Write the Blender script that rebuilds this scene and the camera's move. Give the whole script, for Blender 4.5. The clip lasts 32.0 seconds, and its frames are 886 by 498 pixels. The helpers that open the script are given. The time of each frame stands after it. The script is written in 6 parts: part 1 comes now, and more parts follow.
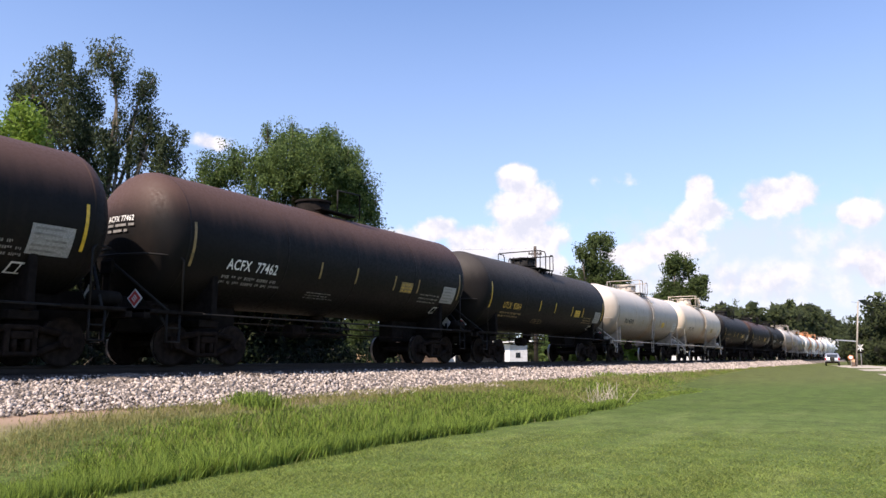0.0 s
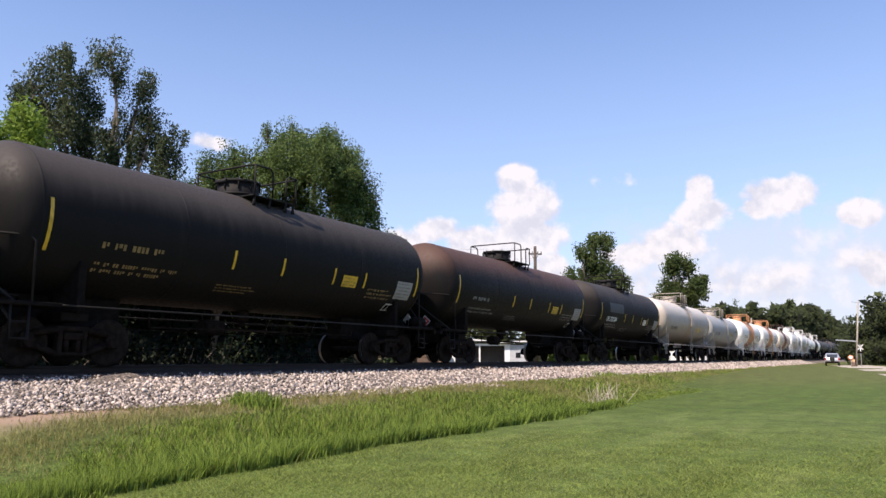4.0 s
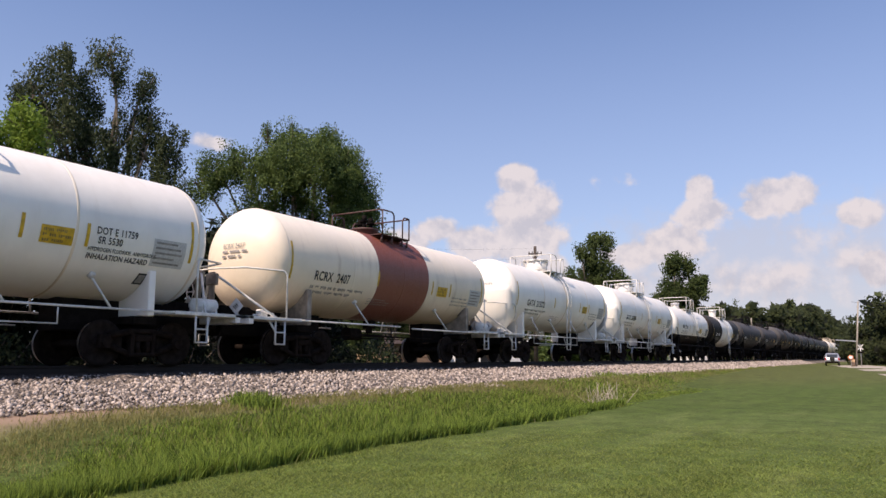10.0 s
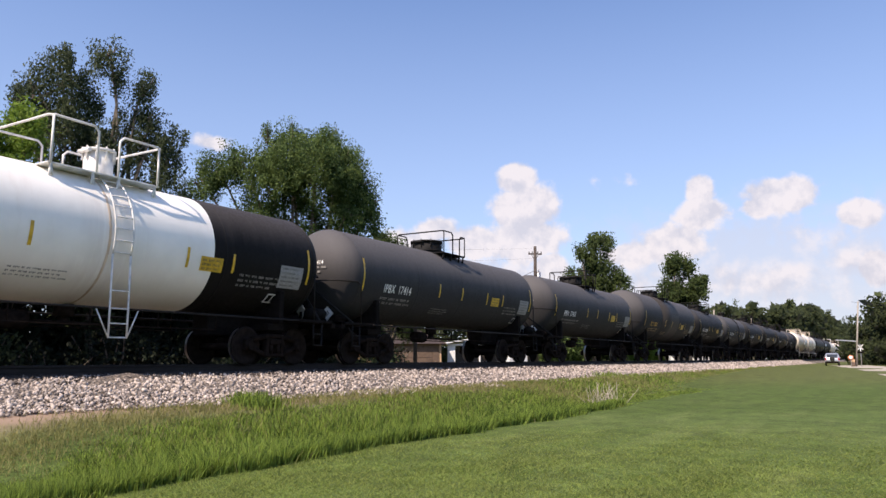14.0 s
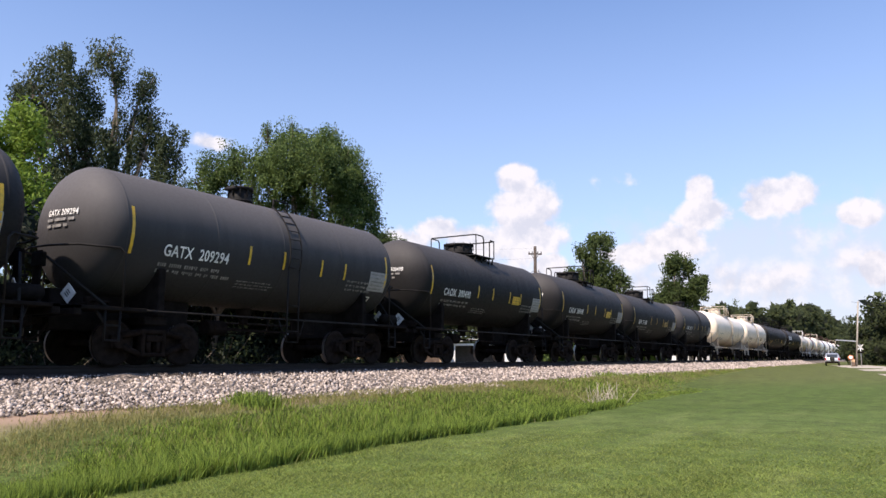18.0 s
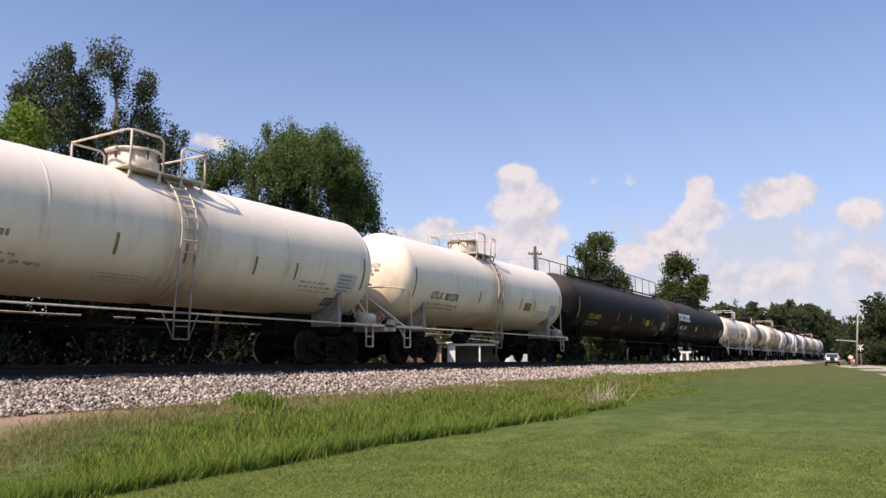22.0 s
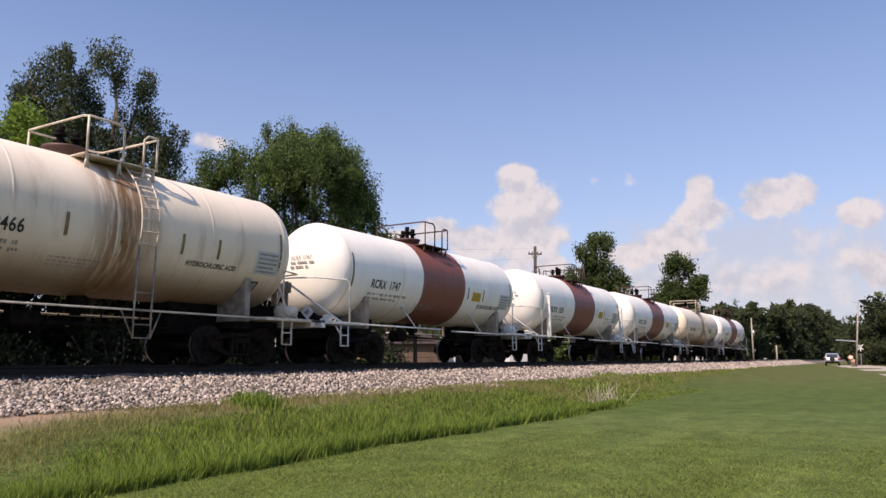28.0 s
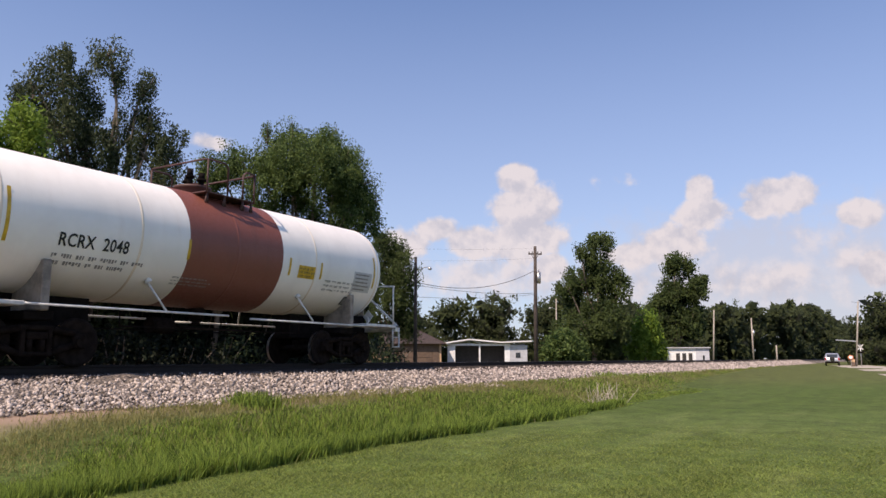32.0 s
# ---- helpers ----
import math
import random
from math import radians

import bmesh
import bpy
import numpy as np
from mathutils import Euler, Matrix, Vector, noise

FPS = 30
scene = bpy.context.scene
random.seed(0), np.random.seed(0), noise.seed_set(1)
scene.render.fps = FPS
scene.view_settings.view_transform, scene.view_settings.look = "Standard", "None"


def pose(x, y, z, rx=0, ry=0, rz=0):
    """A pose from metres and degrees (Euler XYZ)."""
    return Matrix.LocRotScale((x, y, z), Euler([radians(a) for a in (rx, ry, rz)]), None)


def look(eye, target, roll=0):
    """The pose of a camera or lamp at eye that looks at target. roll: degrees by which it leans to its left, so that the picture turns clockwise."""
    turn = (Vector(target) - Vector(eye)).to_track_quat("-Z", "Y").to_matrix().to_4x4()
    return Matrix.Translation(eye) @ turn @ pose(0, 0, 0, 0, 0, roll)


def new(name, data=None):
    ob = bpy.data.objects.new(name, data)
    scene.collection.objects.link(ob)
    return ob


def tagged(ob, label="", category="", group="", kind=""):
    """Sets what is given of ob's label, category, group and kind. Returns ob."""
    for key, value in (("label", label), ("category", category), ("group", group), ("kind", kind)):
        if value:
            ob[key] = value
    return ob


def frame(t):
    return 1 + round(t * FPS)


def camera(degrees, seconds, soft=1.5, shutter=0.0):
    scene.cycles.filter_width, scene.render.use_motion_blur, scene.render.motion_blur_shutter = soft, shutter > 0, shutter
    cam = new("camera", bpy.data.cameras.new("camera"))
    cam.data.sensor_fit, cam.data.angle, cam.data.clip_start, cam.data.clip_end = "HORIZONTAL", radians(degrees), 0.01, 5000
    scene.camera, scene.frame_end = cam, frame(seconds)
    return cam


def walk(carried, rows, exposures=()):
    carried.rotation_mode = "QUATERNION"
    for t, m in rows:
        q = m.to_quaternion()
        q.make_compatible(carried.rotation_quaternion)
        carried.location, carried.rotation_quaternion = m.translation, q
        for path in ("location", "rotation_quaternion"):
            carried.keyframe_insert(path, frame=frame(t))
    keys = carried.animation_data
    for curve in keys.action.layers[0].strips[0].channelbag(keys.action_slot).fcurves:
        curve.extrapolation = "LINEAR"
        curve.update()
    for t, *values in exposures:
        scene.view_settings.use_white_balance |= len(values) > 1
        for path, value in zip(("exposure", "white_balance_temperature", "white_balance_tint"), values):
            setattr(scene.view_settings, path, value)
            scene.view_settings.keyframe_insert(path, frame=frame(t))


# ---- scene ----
EYE = (0.0, 0.0, 1.5)
HEAD, TILT = 31.07, 8.36          # degrees: heading from the track's line, tilt upwards
cam = camera(61.42, 32.0, soft=1.5)
_h, _t = radians(HEAD), radians(TILT)
AIM = (math.cos(_t) * math.cos(_h), math.cos(_t) * math.sin(_h), EYE[2] + math.sin(_t))
walk(cam, [(0, look(EYE, AIM)), (32, look(EYE, AIM))],
     exposures=[(0, 0.66, 6750, 16), (1, 0.58, 6750, 16), (2, 0.46, 6850, 17), (3, 0.5, 6850, 17), (6, 0.58, 6750, 16), (7, 0.33, 6950, 18), (8, 0.22, 7050, 19), (9, 0.13, 7100, 20), (12, 0.17, 7100, 20), (13.5, 0.3, 6950, 18), (15, 0.55, 6750, 16), (20, 0.55, 6750, 16),
                (21.3, 0.38, 6900, 17), (22.3, 0.24, 7100, 19), (23.2, 0.26, 6950, 18), (24.0, 0.56, 6800, 17), (25.0, 0.52, 6750, 16), (26, 0.4, 7000, 18), (28, 0.17, 7100, 20), (32, 0.15, 7100, 20)])

# ---- the plan: metres, x along the track away from the camera, y to the left, z up ----
D = 14.9            # the track's centre line lies at y = D
RAIL = 1.36         # rail top
SPEED = 16.247      # metres a second, the train comes towards the camera

# ---- light ----
SUN_EL, SUN_AZ = 51.0, 170.0      # a high sun, to the left and a little beyond the track
world = bpy.data.worlds.new("world")
scene.world = world
world.use_nodes = True


def sky():
    nt = world.node_tree
    nt.nodes.clear()
    N, K = nt.nodes.new, nt.links.new
    out, bg = N("ShaderNodeOutputWorld"), N("ShaderNodeBackground")
    tex = N("ShaderNodeTexSky")
    tex.sky_type, tex.sun_disc = "NISHITA", False
    tex.sun_elevation, tex.sun_rotation = radians(SUN_EL), radians(90 - SUN_AZ)
    tex.air_density, tex.dust_density, tex.ozone_density = 1.0, 0.6, 2.0
    co = N("ShaderNodeTexCoord")

    def m(op, a, b=None, c=None):
        n = N("ShaderNodeMath")
        n.operation = op
        for i, v in enumerate((a, b, c)):
            if v is None:
                continue
            if isinstance(v, (int, float)):
                n.inputs[i].default_value = v
            else:
                K(v, n.inputs[i])
        return n.outputs[0]

    sep = N("ShaderNodeSeparateXYZ")
    K(co.outputs["Generated"], sep.inputs[0])
    az = m("MULTIPLY", m("ARCTAN2", sep.outputs[1], sep.outputs[0]), 57.2958)
    el = m("MULTIPLY", m("ARCSINE", sep.outputs[2]), 57.2958)
    def puffs(scale, detail, shift=(0, 0, 0)):
        mp = N("ShaderNodeMapping")
        mp.inputs["Location"].default_value = shift
        K(co.outputs["Generated"], mp.inputs["Vector"])
        n = N("ShaderNodeTexNoise")
        n.inputs["Scale"].default_value, n.inputs["Detail"].default_value, n.inputs["Roughness"].default_value = scale, detail, 0.56
        K(mp.outputs[0], n.inputs["Vector"])
        return n.outputs["Fac"]

    puff, fine = puffs(24, 7), puffs(70, 4)
    wob = m("ADD", m("SUBTRACT", puff, 0.5), m("MULTIPLY", m("SUBTRACT", fine, 0.5), 0.35))
    # cumulus heads: azimuth, elevation, half width, half height, weight
    heads = [(25.35, 13.62, 1.76, 1.46, 1.1), (24.86, 11.37, 2.8, 2.24, 1.1), (24.68, 9.0, 3.38, 2.07, 1.0), (31.69, 9.79, 2.02, 1.13, 0.95),
             (28.83, 8.83, 2.72, 1.39, 0.95), (33.88, 8.74, 2.63, 1.47, 0.75), (22.78, 6.94, 1.54, 1.29, 1.0), (11.69, 12.12, 1.26, 1.3, 1.05),
             (11.7, 10.48, 2.2, 1.39, 0.95), (13.7, 8.36, 2.4, 1.74, 0.95), (16.99, 7.65, 2.06, 1.18, 0.85), (6.12, 11.38, 2.55, 1.49, 1.1),
             (7.76, 10.61, 1.34, 0.8, 1.0), (1.42, 9.75, 1.47, 1.02, 1.05), (0.61, 5.9, 1.36, 1.34, 1.0), (48.81, 15.76, 1.38, 0.73, 0.62), (17.5, 13.15, 1.51, 0.75, 0.3)]
    # lower banks, and the heads that go on all round
    banks = [(4.01, 8.08, 2.16, 1.78, 0.62), (2.39, 6.54, 2.43, 1.52, 0.7), (5.93, 5.8, 3.22, 1.18, 0.65), (11.57, 5.14, 12.6, 1.71, 0.75), (28.19, 6.31, 9.1, 2.16, 0.75),
             (-12.0, 9.0, 6.0, 2.5, 0.9), (70.0, 10.0, 8.0, 2.5, 0.9), (100.0, 9.0, 9.0, 3.0, 0.9), (150.0, 10.0, 10.0, 3.0, 0.9), (-60.0, 10.0, 12.0, 3.0, 0.9), (-120.0, 9.0, 12.0, 3.0, 0.9)]

    def cover(group):
        mask = None
        for a, e, w, h, k in group:
            da = m("DIVIDE", m("SUBTRACT", az, a), w)
            de = m("DIVIDE", m("SUBTRACT", el, e), h)
            r = m("SQRT", m("ADD", m("MULTIPLY", da, da), m("MULTIPLY", de, de)))
            v = m("MULTIPLY", m("SUBTRACT", 1.18, r), k)
            mask = v if mask is None else m("MAXIMUM", mask, v)
        return m("MAXIMUM", mask, -1.0)

    def soft(value, lo, hi, top):
        r = N("ShaderNodeMapRange")
        r.interpolation_type = "SMOOTHSTEP"
        for i, v in ((1, lo), (2, hi), (3, 0.0), (4, top)):
            r.inputs[i].default_value = v
        K(value, r.inputs[0])
        return r.outputs[0]

    ramp = m("MAXIMUM", soft(m("ADD", cover(heads), m("MULTIPLY", wob, 1.15)), 0.08, 0.46, 0.93), soft(m("ADD", cover(banks), m("MULTIPLY", wob, 1.9)), -0.1, 0.95, 0.85))
    # the side of each puff that faces the sun is the whiter one
    relief = m("MULTIPLY_ADD", m("SUBTRACT", puff, puffs(24, 7, (-0.006, 0.003, 0.011))), 3.6, 0.55)
    shade = N("ShaderNodeValToRGB")
    shade.color_ramp.elements[0].position, shade.color_ramp.elements[0].color = 0.1, (5.0, 5.25, 6.0, 1)
    shade.color_ramp.elements[1].position, shade.color_ramp.elements[1].color = 0.8, (6.75, 6.7, 7.0, 1)
    K(relief, shade.inputs[0])
    haze = N("ShaderNodeMapRange")
    for i, v in ((1, 0.0), (2, 30.0), (3, 0.62), (4, 0.0)):
        haze.inputs[i].default_value = v
    K(el, haze.inputs[0])
    hz = N("ShaderNodeMix")
    hz.data_type = "RGBA"
    K(haze.outputs[0], hz.inputs[0])
    deep = N("ShaderNodeMix")
    deep.data_type, deep.blend_type = "RGBA", "MULTIPLY"
    deep.inputs[0].default_value, deep.inputs[7].default_value = 1.0, (1.13, 1.31, 1.57, 1)
    K(tex.outputs[0], deep.inputs[6])
    K(deep.outputs[2], hz.inputs[6])
    hz.inputs[7].default_value = (4.3, 5.2, 6.85, 1)
    mix = N("ShaderNodeMix")
    mix.data_type = "RGBA"
    K(ramp, mix.inputs[0])
    # a broad soft bank low over the woods
    ba = m("DIVIDE", m("SUBTRACT", az, 7.0), 17.0)
    be = m("DIVIDE", m("SUBTRACT", el, 5.0), 6.0)
    br = m("SUBTRACT", m("SQRT", m("ADD", m("MULTIPLY", ba, ba), m("MULTIPLY", be, be))), m("MULTIPLY", wob, 1.2))
    bank = N("ShaderNodeMapRange")
    bank.interpolation_type = "SMOOTHSTEP"
    for i, v in ((1, 1.25), (2, 0.45), (3, 0.0), (4, 0.6)):
        bank.inputs[i].default_value = v
    K(br, bank.inputs[0])
    low = N("ShaderNodeMix")
    low.data_type = "RGBA"
    K(bank.outputs[0], low.inputs[0])
    K(hz.outputs[2], low.inputs[6])
    low.inputs[7].default_value = (4.9, 5.25, 6.05, 1)
    K(low.outputs[2], mix.inputs[6])
    K(shade.outputs[0], mix.inputs[7])
    K(mix.outputs[2], bg.inputs[0])
    bg.inputs[1].default_value = 0.1
    K(bg.outputs[0], out.inputs[0])


sky()
sun = new("sun", bpy.data.lights.new("sun", "SUN"))
sun.data.energy, sun.data.angle, sun.data.color = 5.0, radians(0.53), (1.0, 0.9, 0.76)
_e, _a = radians(SUN_EL), radians(SUN_AZ)
sun.matrix_basis = look((math.cos(_e) * math.cos(_a) * 50, math.cos(_e) * math.sin(_a) * 50, math.sin(_e) * 50), (0, 0, 0))


# ---- materials ----
def links(name, rough=0.6, metal=0.0):
    mt = bpy.data.materials.new(name)
    mt.use_nodes = True
    nt = mt.node_tree
    b = nt.nodes["Principled BSDF"]
    b.inputs["Roughness"].default_value, b.inputs["Metallic"].default_value = rough, metal
    return mt, nt, b


def noise_node(nt, vec, scale, detail=5, rough=0.6, stretch=None):
    if stretch:
        mp = nt.nodes.new("ShaderNodeMapping")
        mp.inputs["Scale"].default_value = stretch
        nt.links.new(vec, mp.inputs["Vector"])
        vec = mp.outputs[0]
    n = nt.nodes.new("ShaderNodeTexNoise")
    n.inputs["Scale"].default_value, n.inputs["Detail"].default_value, n.inputs["Roughness"].default_value = scale, detail, rough
    nt.links.new(vec, n.inputs["Vector"])
    return n.outputs["Fac"]


def ramp_node(nt, fac, lo, hi, a=0.0, b=1.0):
    r = nt.nodes.new("ShaderNodeMapRange")
    r.interpolation_type = "SMOOTHSTEP"
    for i, v in ((1, lo), (2, hi), (3, a), (4, b)):
        r.inputs[i].default_value = v
    nt.links.new(fac, r.inputs[0])
    return r.outputs[0]


def mix_node(nt, fac, a, b, kind="MIX"):
    n = nt.nodes.new("ShaderNodeMix")
    n.data_type, n.blend_type = "RGBA", kind
    for sock, v in ((n.inputs[0], fac), (n.inputs[6], a), (n.inputs[7], b)):
        if isinstance(v, (int, float)):
            sock.default_value = v
        elif isinstance(v, tuple):
            sock.default_value = (*v, 1) if len(v) == 3 else v
        else:
            nt.links.new(v, sock)
    return n.outputs[2]


def bump(nt, b, height, strength, dist):
    n = nt.nodes.new("ShaderNodeBump")
    n.inputs["Strength"].default_value, n.inputs["Distance"].default_value = strength, dist
    nt.links.new(height, n.inputs["Height"])
    nt.links.new(n.outputs[0], b.inputs["Normal"])


def plain(name, col, rough=0.6, metal=0.0, vary=0.25, scale=6.0, relief=0.0, gloss=0.5):
    """A surface of one paint, uneven at two scales."""
    mt, nt, b = links(name, rough, metal)
    b.inputs["Specular IOR Level"].default_value = gloss
    co = nt.nodes.new("ShaderNodeTexCoord").outputs["Object"]
    f1, f2 = noise_node(nt, co, scale), noise_node(nt, co, scale * 9, 3)
    dark = tuple(c * (1 - vary) for c in col)
    lite = tuple(min(1, c * (1 + vary * 0.6)) for c in col)
    c = mix_node(nt, ramp_node(nt, f1, 0.3, 0.7), dark, lite)
    c = mix_node(nt, ramp_node(nt, f2, 0.62, 0.75, 0, 0.5 * vary), c, tuple(v * 0.5 for v in col))
    nt.links.new(c, b.inputs["Base Color"])
    if relief:
        bump(nt, b, f2, 0.6, relief)
    return mt


def shell_paint(name, col, grime, streak=0.4, top=None, top_amt=0.0, rough=0.45, dust_shade=0.3, gloss=0.5, rust=0.0, belly=(0.12, 0.085, 0.06), top_from=0.42, top_to=1.35, dust_shade_from=-0.2, dust_shade_to=-1.05):
    """Weathered tank paint: run-down streaks, dusty belly with painted shade, top grime and painted light of its own
    colour.
    """
    mt, nt, b = links(name, rough)
    b.inputs["Specular IOR Level"].default_value = gloss
    co = nt.nodes.new("ShaderNodeTexCoord").outputs["Object"]
    big = noise_node(nt, co, 0.9, 4)
    run = noise_node(nt, co, 1.0, 6, 0.65, (2.6, 0.8, 0.45))
    fine = noise_node(nt, co, 14.0, 4, 0.7)
    c = mix_node(nt, ramp_node(nt, big, 0.3, 0.7), tuple(v * 0.9 for v in col), col)
    c = mix_node(nt, ramp_node(nt, run, 0.52, 0.75, 0, streak), c, grime)
    c = mix_node(nt, ramp_node(nt, fine, 0.6, 0.8, 0, 0.35 * streak), c, grime)
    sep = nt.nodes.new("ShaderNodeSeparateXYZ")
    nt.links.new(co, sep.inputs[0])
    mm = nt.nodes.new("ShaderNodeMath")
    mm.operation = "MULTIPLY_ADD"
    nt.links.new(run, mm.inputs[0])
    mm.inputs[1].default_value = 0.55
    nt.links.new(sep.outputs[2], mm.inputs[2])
    # a lighter top holds painted sunlight as well as grime
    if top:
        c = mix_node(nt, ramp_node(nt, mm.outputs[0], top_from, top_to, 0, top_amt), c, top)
    # belly darkens downwards: painted shade along with road dirt
    c = mix_node(nt, ramp_node(nt, mm.outputs[0], dust_shade_from, dust_shade_to, 0, dust_shade), c, tuple(0.6 * g + 0.4 * v for g, v in zip(belly, grime)))
    if rust:
        # run-off below the manway and down the ladder
        off = nt.nodes.new("ShaderNodeMath")
        off.operation, off.inputs[1].default_value = "SUBTRACT", 0.1
        nt.links.new(sep.outputs[0], off.inputs[0])
        ab = nt.nodes.new("ShaderNodeMath")
        ab.operation = "ABSOLUTE"
        nt.links.new(off.outputs[0], ab.inputs[0])
        spot = noise_node(nt, co, 1.0, 6, 0.7, (7.0, 1.5, 0.6))
        k = nt.nodes.new("ShaderNodeMath")
        k.operation = "MULTIPLY"
        nt.links.new(ramp_node(nt, ab.outputs[0], 1.1, 0.05), k.inputs[0])
        nt.links.new(ramp_node(nt, spot, 0.3, 0.56, 0, rust), k.inputs[1])
        c = mix_node(nt, k.outputs[0], c, (0.27, 0.14, 0.06))
    nt.links.new(c, b.inputs["Base Color"])
    r = mix_node(nt, ramp_node(nt, fine, 0.35, 0.7), (rough - 0.08,) * 3, (min(1, rough + 0.15),) * 3)
    nt.links.new(r, b.inputs["Roughness"])
    bump(nt, b, big, 0.25, 0.012)
    return mt


def soft_normal(nt, up):
    """Thin blades scatter light as a mass does: their normals lean to the sky."""
    g = nt.nodes.new("ShaderNodeNewGeometry")
    mx = nt.nodes.new("ShaderNodeMix")
    mx.data_type = "VECTOR"
    mx.inputs[0].default_value = up
    nt.links.new(g.outputs["Normal"], mx.inputs[4])
    mx.inputs[5].default_value = (0, 0, 1)
    nm = nt.nodes.new("ShaderNodeVectorMath")
    nm.operation = "NORMALIZE"
    nt.links.new(mx.outputs[1], nm.inputs[0])
    return nm.outputs[0]


def leaf_shader(nt, b, c, glow, through_amt, up, gloss=0.2):
    nt.links.new(c, b.inputs["Base Color"])
    b.inputs["Specular IOR Level"].default_value = gloss
    tr = nt.nodes.new("ShaderNodeBsdfTranslucent")
    nt.links.new(glow, tr.inputs[0])
    if up:
        nt.links.new(soft_normal(nt, up), b.inputs["Normal"])
    mixs = nt.nodes.new("ShaderNodeMixShader")
    mixs.inputs[0].default_value = through_amt
    nt.links.new(b.outputs[0], mixs.inputs[1])
    nt.links.new(tr.outputs[0], mixs.inputs[2])
    nt.links.new(mixs.outputs[0], nt.nodes["Material Output"].inputs[0])


def leaf_paint(name, dark, lite, through_amt=0.25, up=0.3, single=0.4, patch=0.55):
    mt, nt, b = links(name, 0.65)
    g = nt.nodes.new("ShaderNodeNewGeometry")
    co = nt.nodes.new("ShaderNodeTexCoord").outputs["Object"]
    big = noise_node(nt, co, patch, 4)
    mx = nt.nodes.new("ShaderNodeMath")
    mx.operation = "MULTIPLY_ADD"
    nt.links.new(g.outputs["Random Per Island"], mx.inputs[0])
    mx.inputs[1].default_value, mx.inputs[2].default_value = single, -0.5 * single
    ad = nt.nodes.new("ShaderNodeMath")
    nt.links.new(mx.outputs[0], ad.inputs[0])
    nt.links.new(big, ad.inputs[1])
    c = mix_node(nt, ramp_node(nt, ad.outputs[0], 0.25, 0.75), dark, lite)
    leaf_shader(nt, b, c, mix_node(nt, 0.5, c, tuple(min(1, v * 1.5) for v in lite)), through_amt, up)
    return mt


def tuple_scale(nt, c, k):
    n = nt.nodes.new("ShaderNodeVectorMath")
    n.operation = "SCALE"
    nt.links.new(c, n.inputs[0])
    n.inputs["Scale"].default_value = k
    return n.outputs[0]


def lawn_colour(nt):
    """Mown turf: soft pale mowing streaks, patches, longer darker grass further out, dry ground near the road."""
    g = nt.nodes.new("ShaderNodeNewGeometry").outputs["Position"]
    sep = nt.nodes.new("ShaderNodeSeparateXYZ")
    nt.links.new(g, sep.inputs[0])
    a, f = noise_node(nt, g, 0.3, 4), noise_node(nt, g, 7.0, 6, 0.7)
    st = noise_node(nt, g, 0.7, 5, 0.6, (0.3, 1.6, 1))
    mo = noise_node(nt, g, 1.7, 5, 0.6, (0.7, 1.3, 1))
    c = mix_node(nt, ramp_node(nt, a, 0.3, 0.7), (0.067, 0.106, 0.023), (0.09, 0.128, 0.031))
    c = mix_node(nt, ramp_node(nt, mo, 0.42, 0.72, 0, 0.6), c, (0.047, 0.08, 0.01))
    c = mix_node(nt, ramp_node(nt, st, 0.48, 0.75, 0, 0.6), c, (0.14, 0.168, 0.056))
    c = mix_node(nt, ramp_node(nt, f, 0.35, 0.75, 0, 0.4), c, (0.135, 0.155, 0.042))
    # distance across the lawn, along the line of the mower's turns
    dx = nt.nodes.new("ShaderNodeVectorMath")
    dx.operation = "DOT_PRODUCT"
    nt.links.new(g, dx.inputs[0])
    dx.inputs[1].default_value = (0.857, 0.515, 0)
    wob = nt.nodes.new("ShaderNodeMath")
    wob.operation = "MULTIPLY_ADD"
    nt.links.new(a, wob.inputs[0])
    wob.inputs[1].default_value = 3.0
    nt.links.new(dx.outputs["Value"], wob.inputs[2])
    c = mix_node(nt, ramp_node(nt, wob.outputs[0], 21.6, 23.2, 0, 0.5), c, (0.055, 0.086, 0.013))
    c = mix_node(nt, ramp_node(nt, wob.outputs[0], 34, 52, 0, 0.6), c, (0.104, 0.106, 0.034))
    rough_turf = noise_node(nt, g, 1.1, 9, 0.78)
    c = mix_node(nt, ramp_node(nt, rough_turf, 0.36, 0.66), tuple_scale(nt, c, 0.7), tuple_scale(nt, c, 1.16))
    grain = noise_node(nt, g, 26.0, 5, 0.75)
    c = mix_node(nt, ramp_node(nt, grain, 0.35, 0.68), tuple_scale(nt, c, 0.54), tuple_scale(nt, c, 1.6))
    return c, sep, a, f


def turf_paint():
    mt, nt, b = links("mown_grass_blades", 0.8)
    c, sep, a, f = lawn_colour(nt)
    g = nt.nodes.new("ShaderNodeNewGeometry")
    c = mix_node(nt, ramp_node(nt, g.outputs["Random Per Island"], 0.0, 1.0, 0, 0.6), c, (0.2, 0.225, 0.065))
    c = tuple_scale(nt, c, 1.8)
    leaf_shader(nt, b, c, c, 0.5, 0.5, 0.08)
    return mt


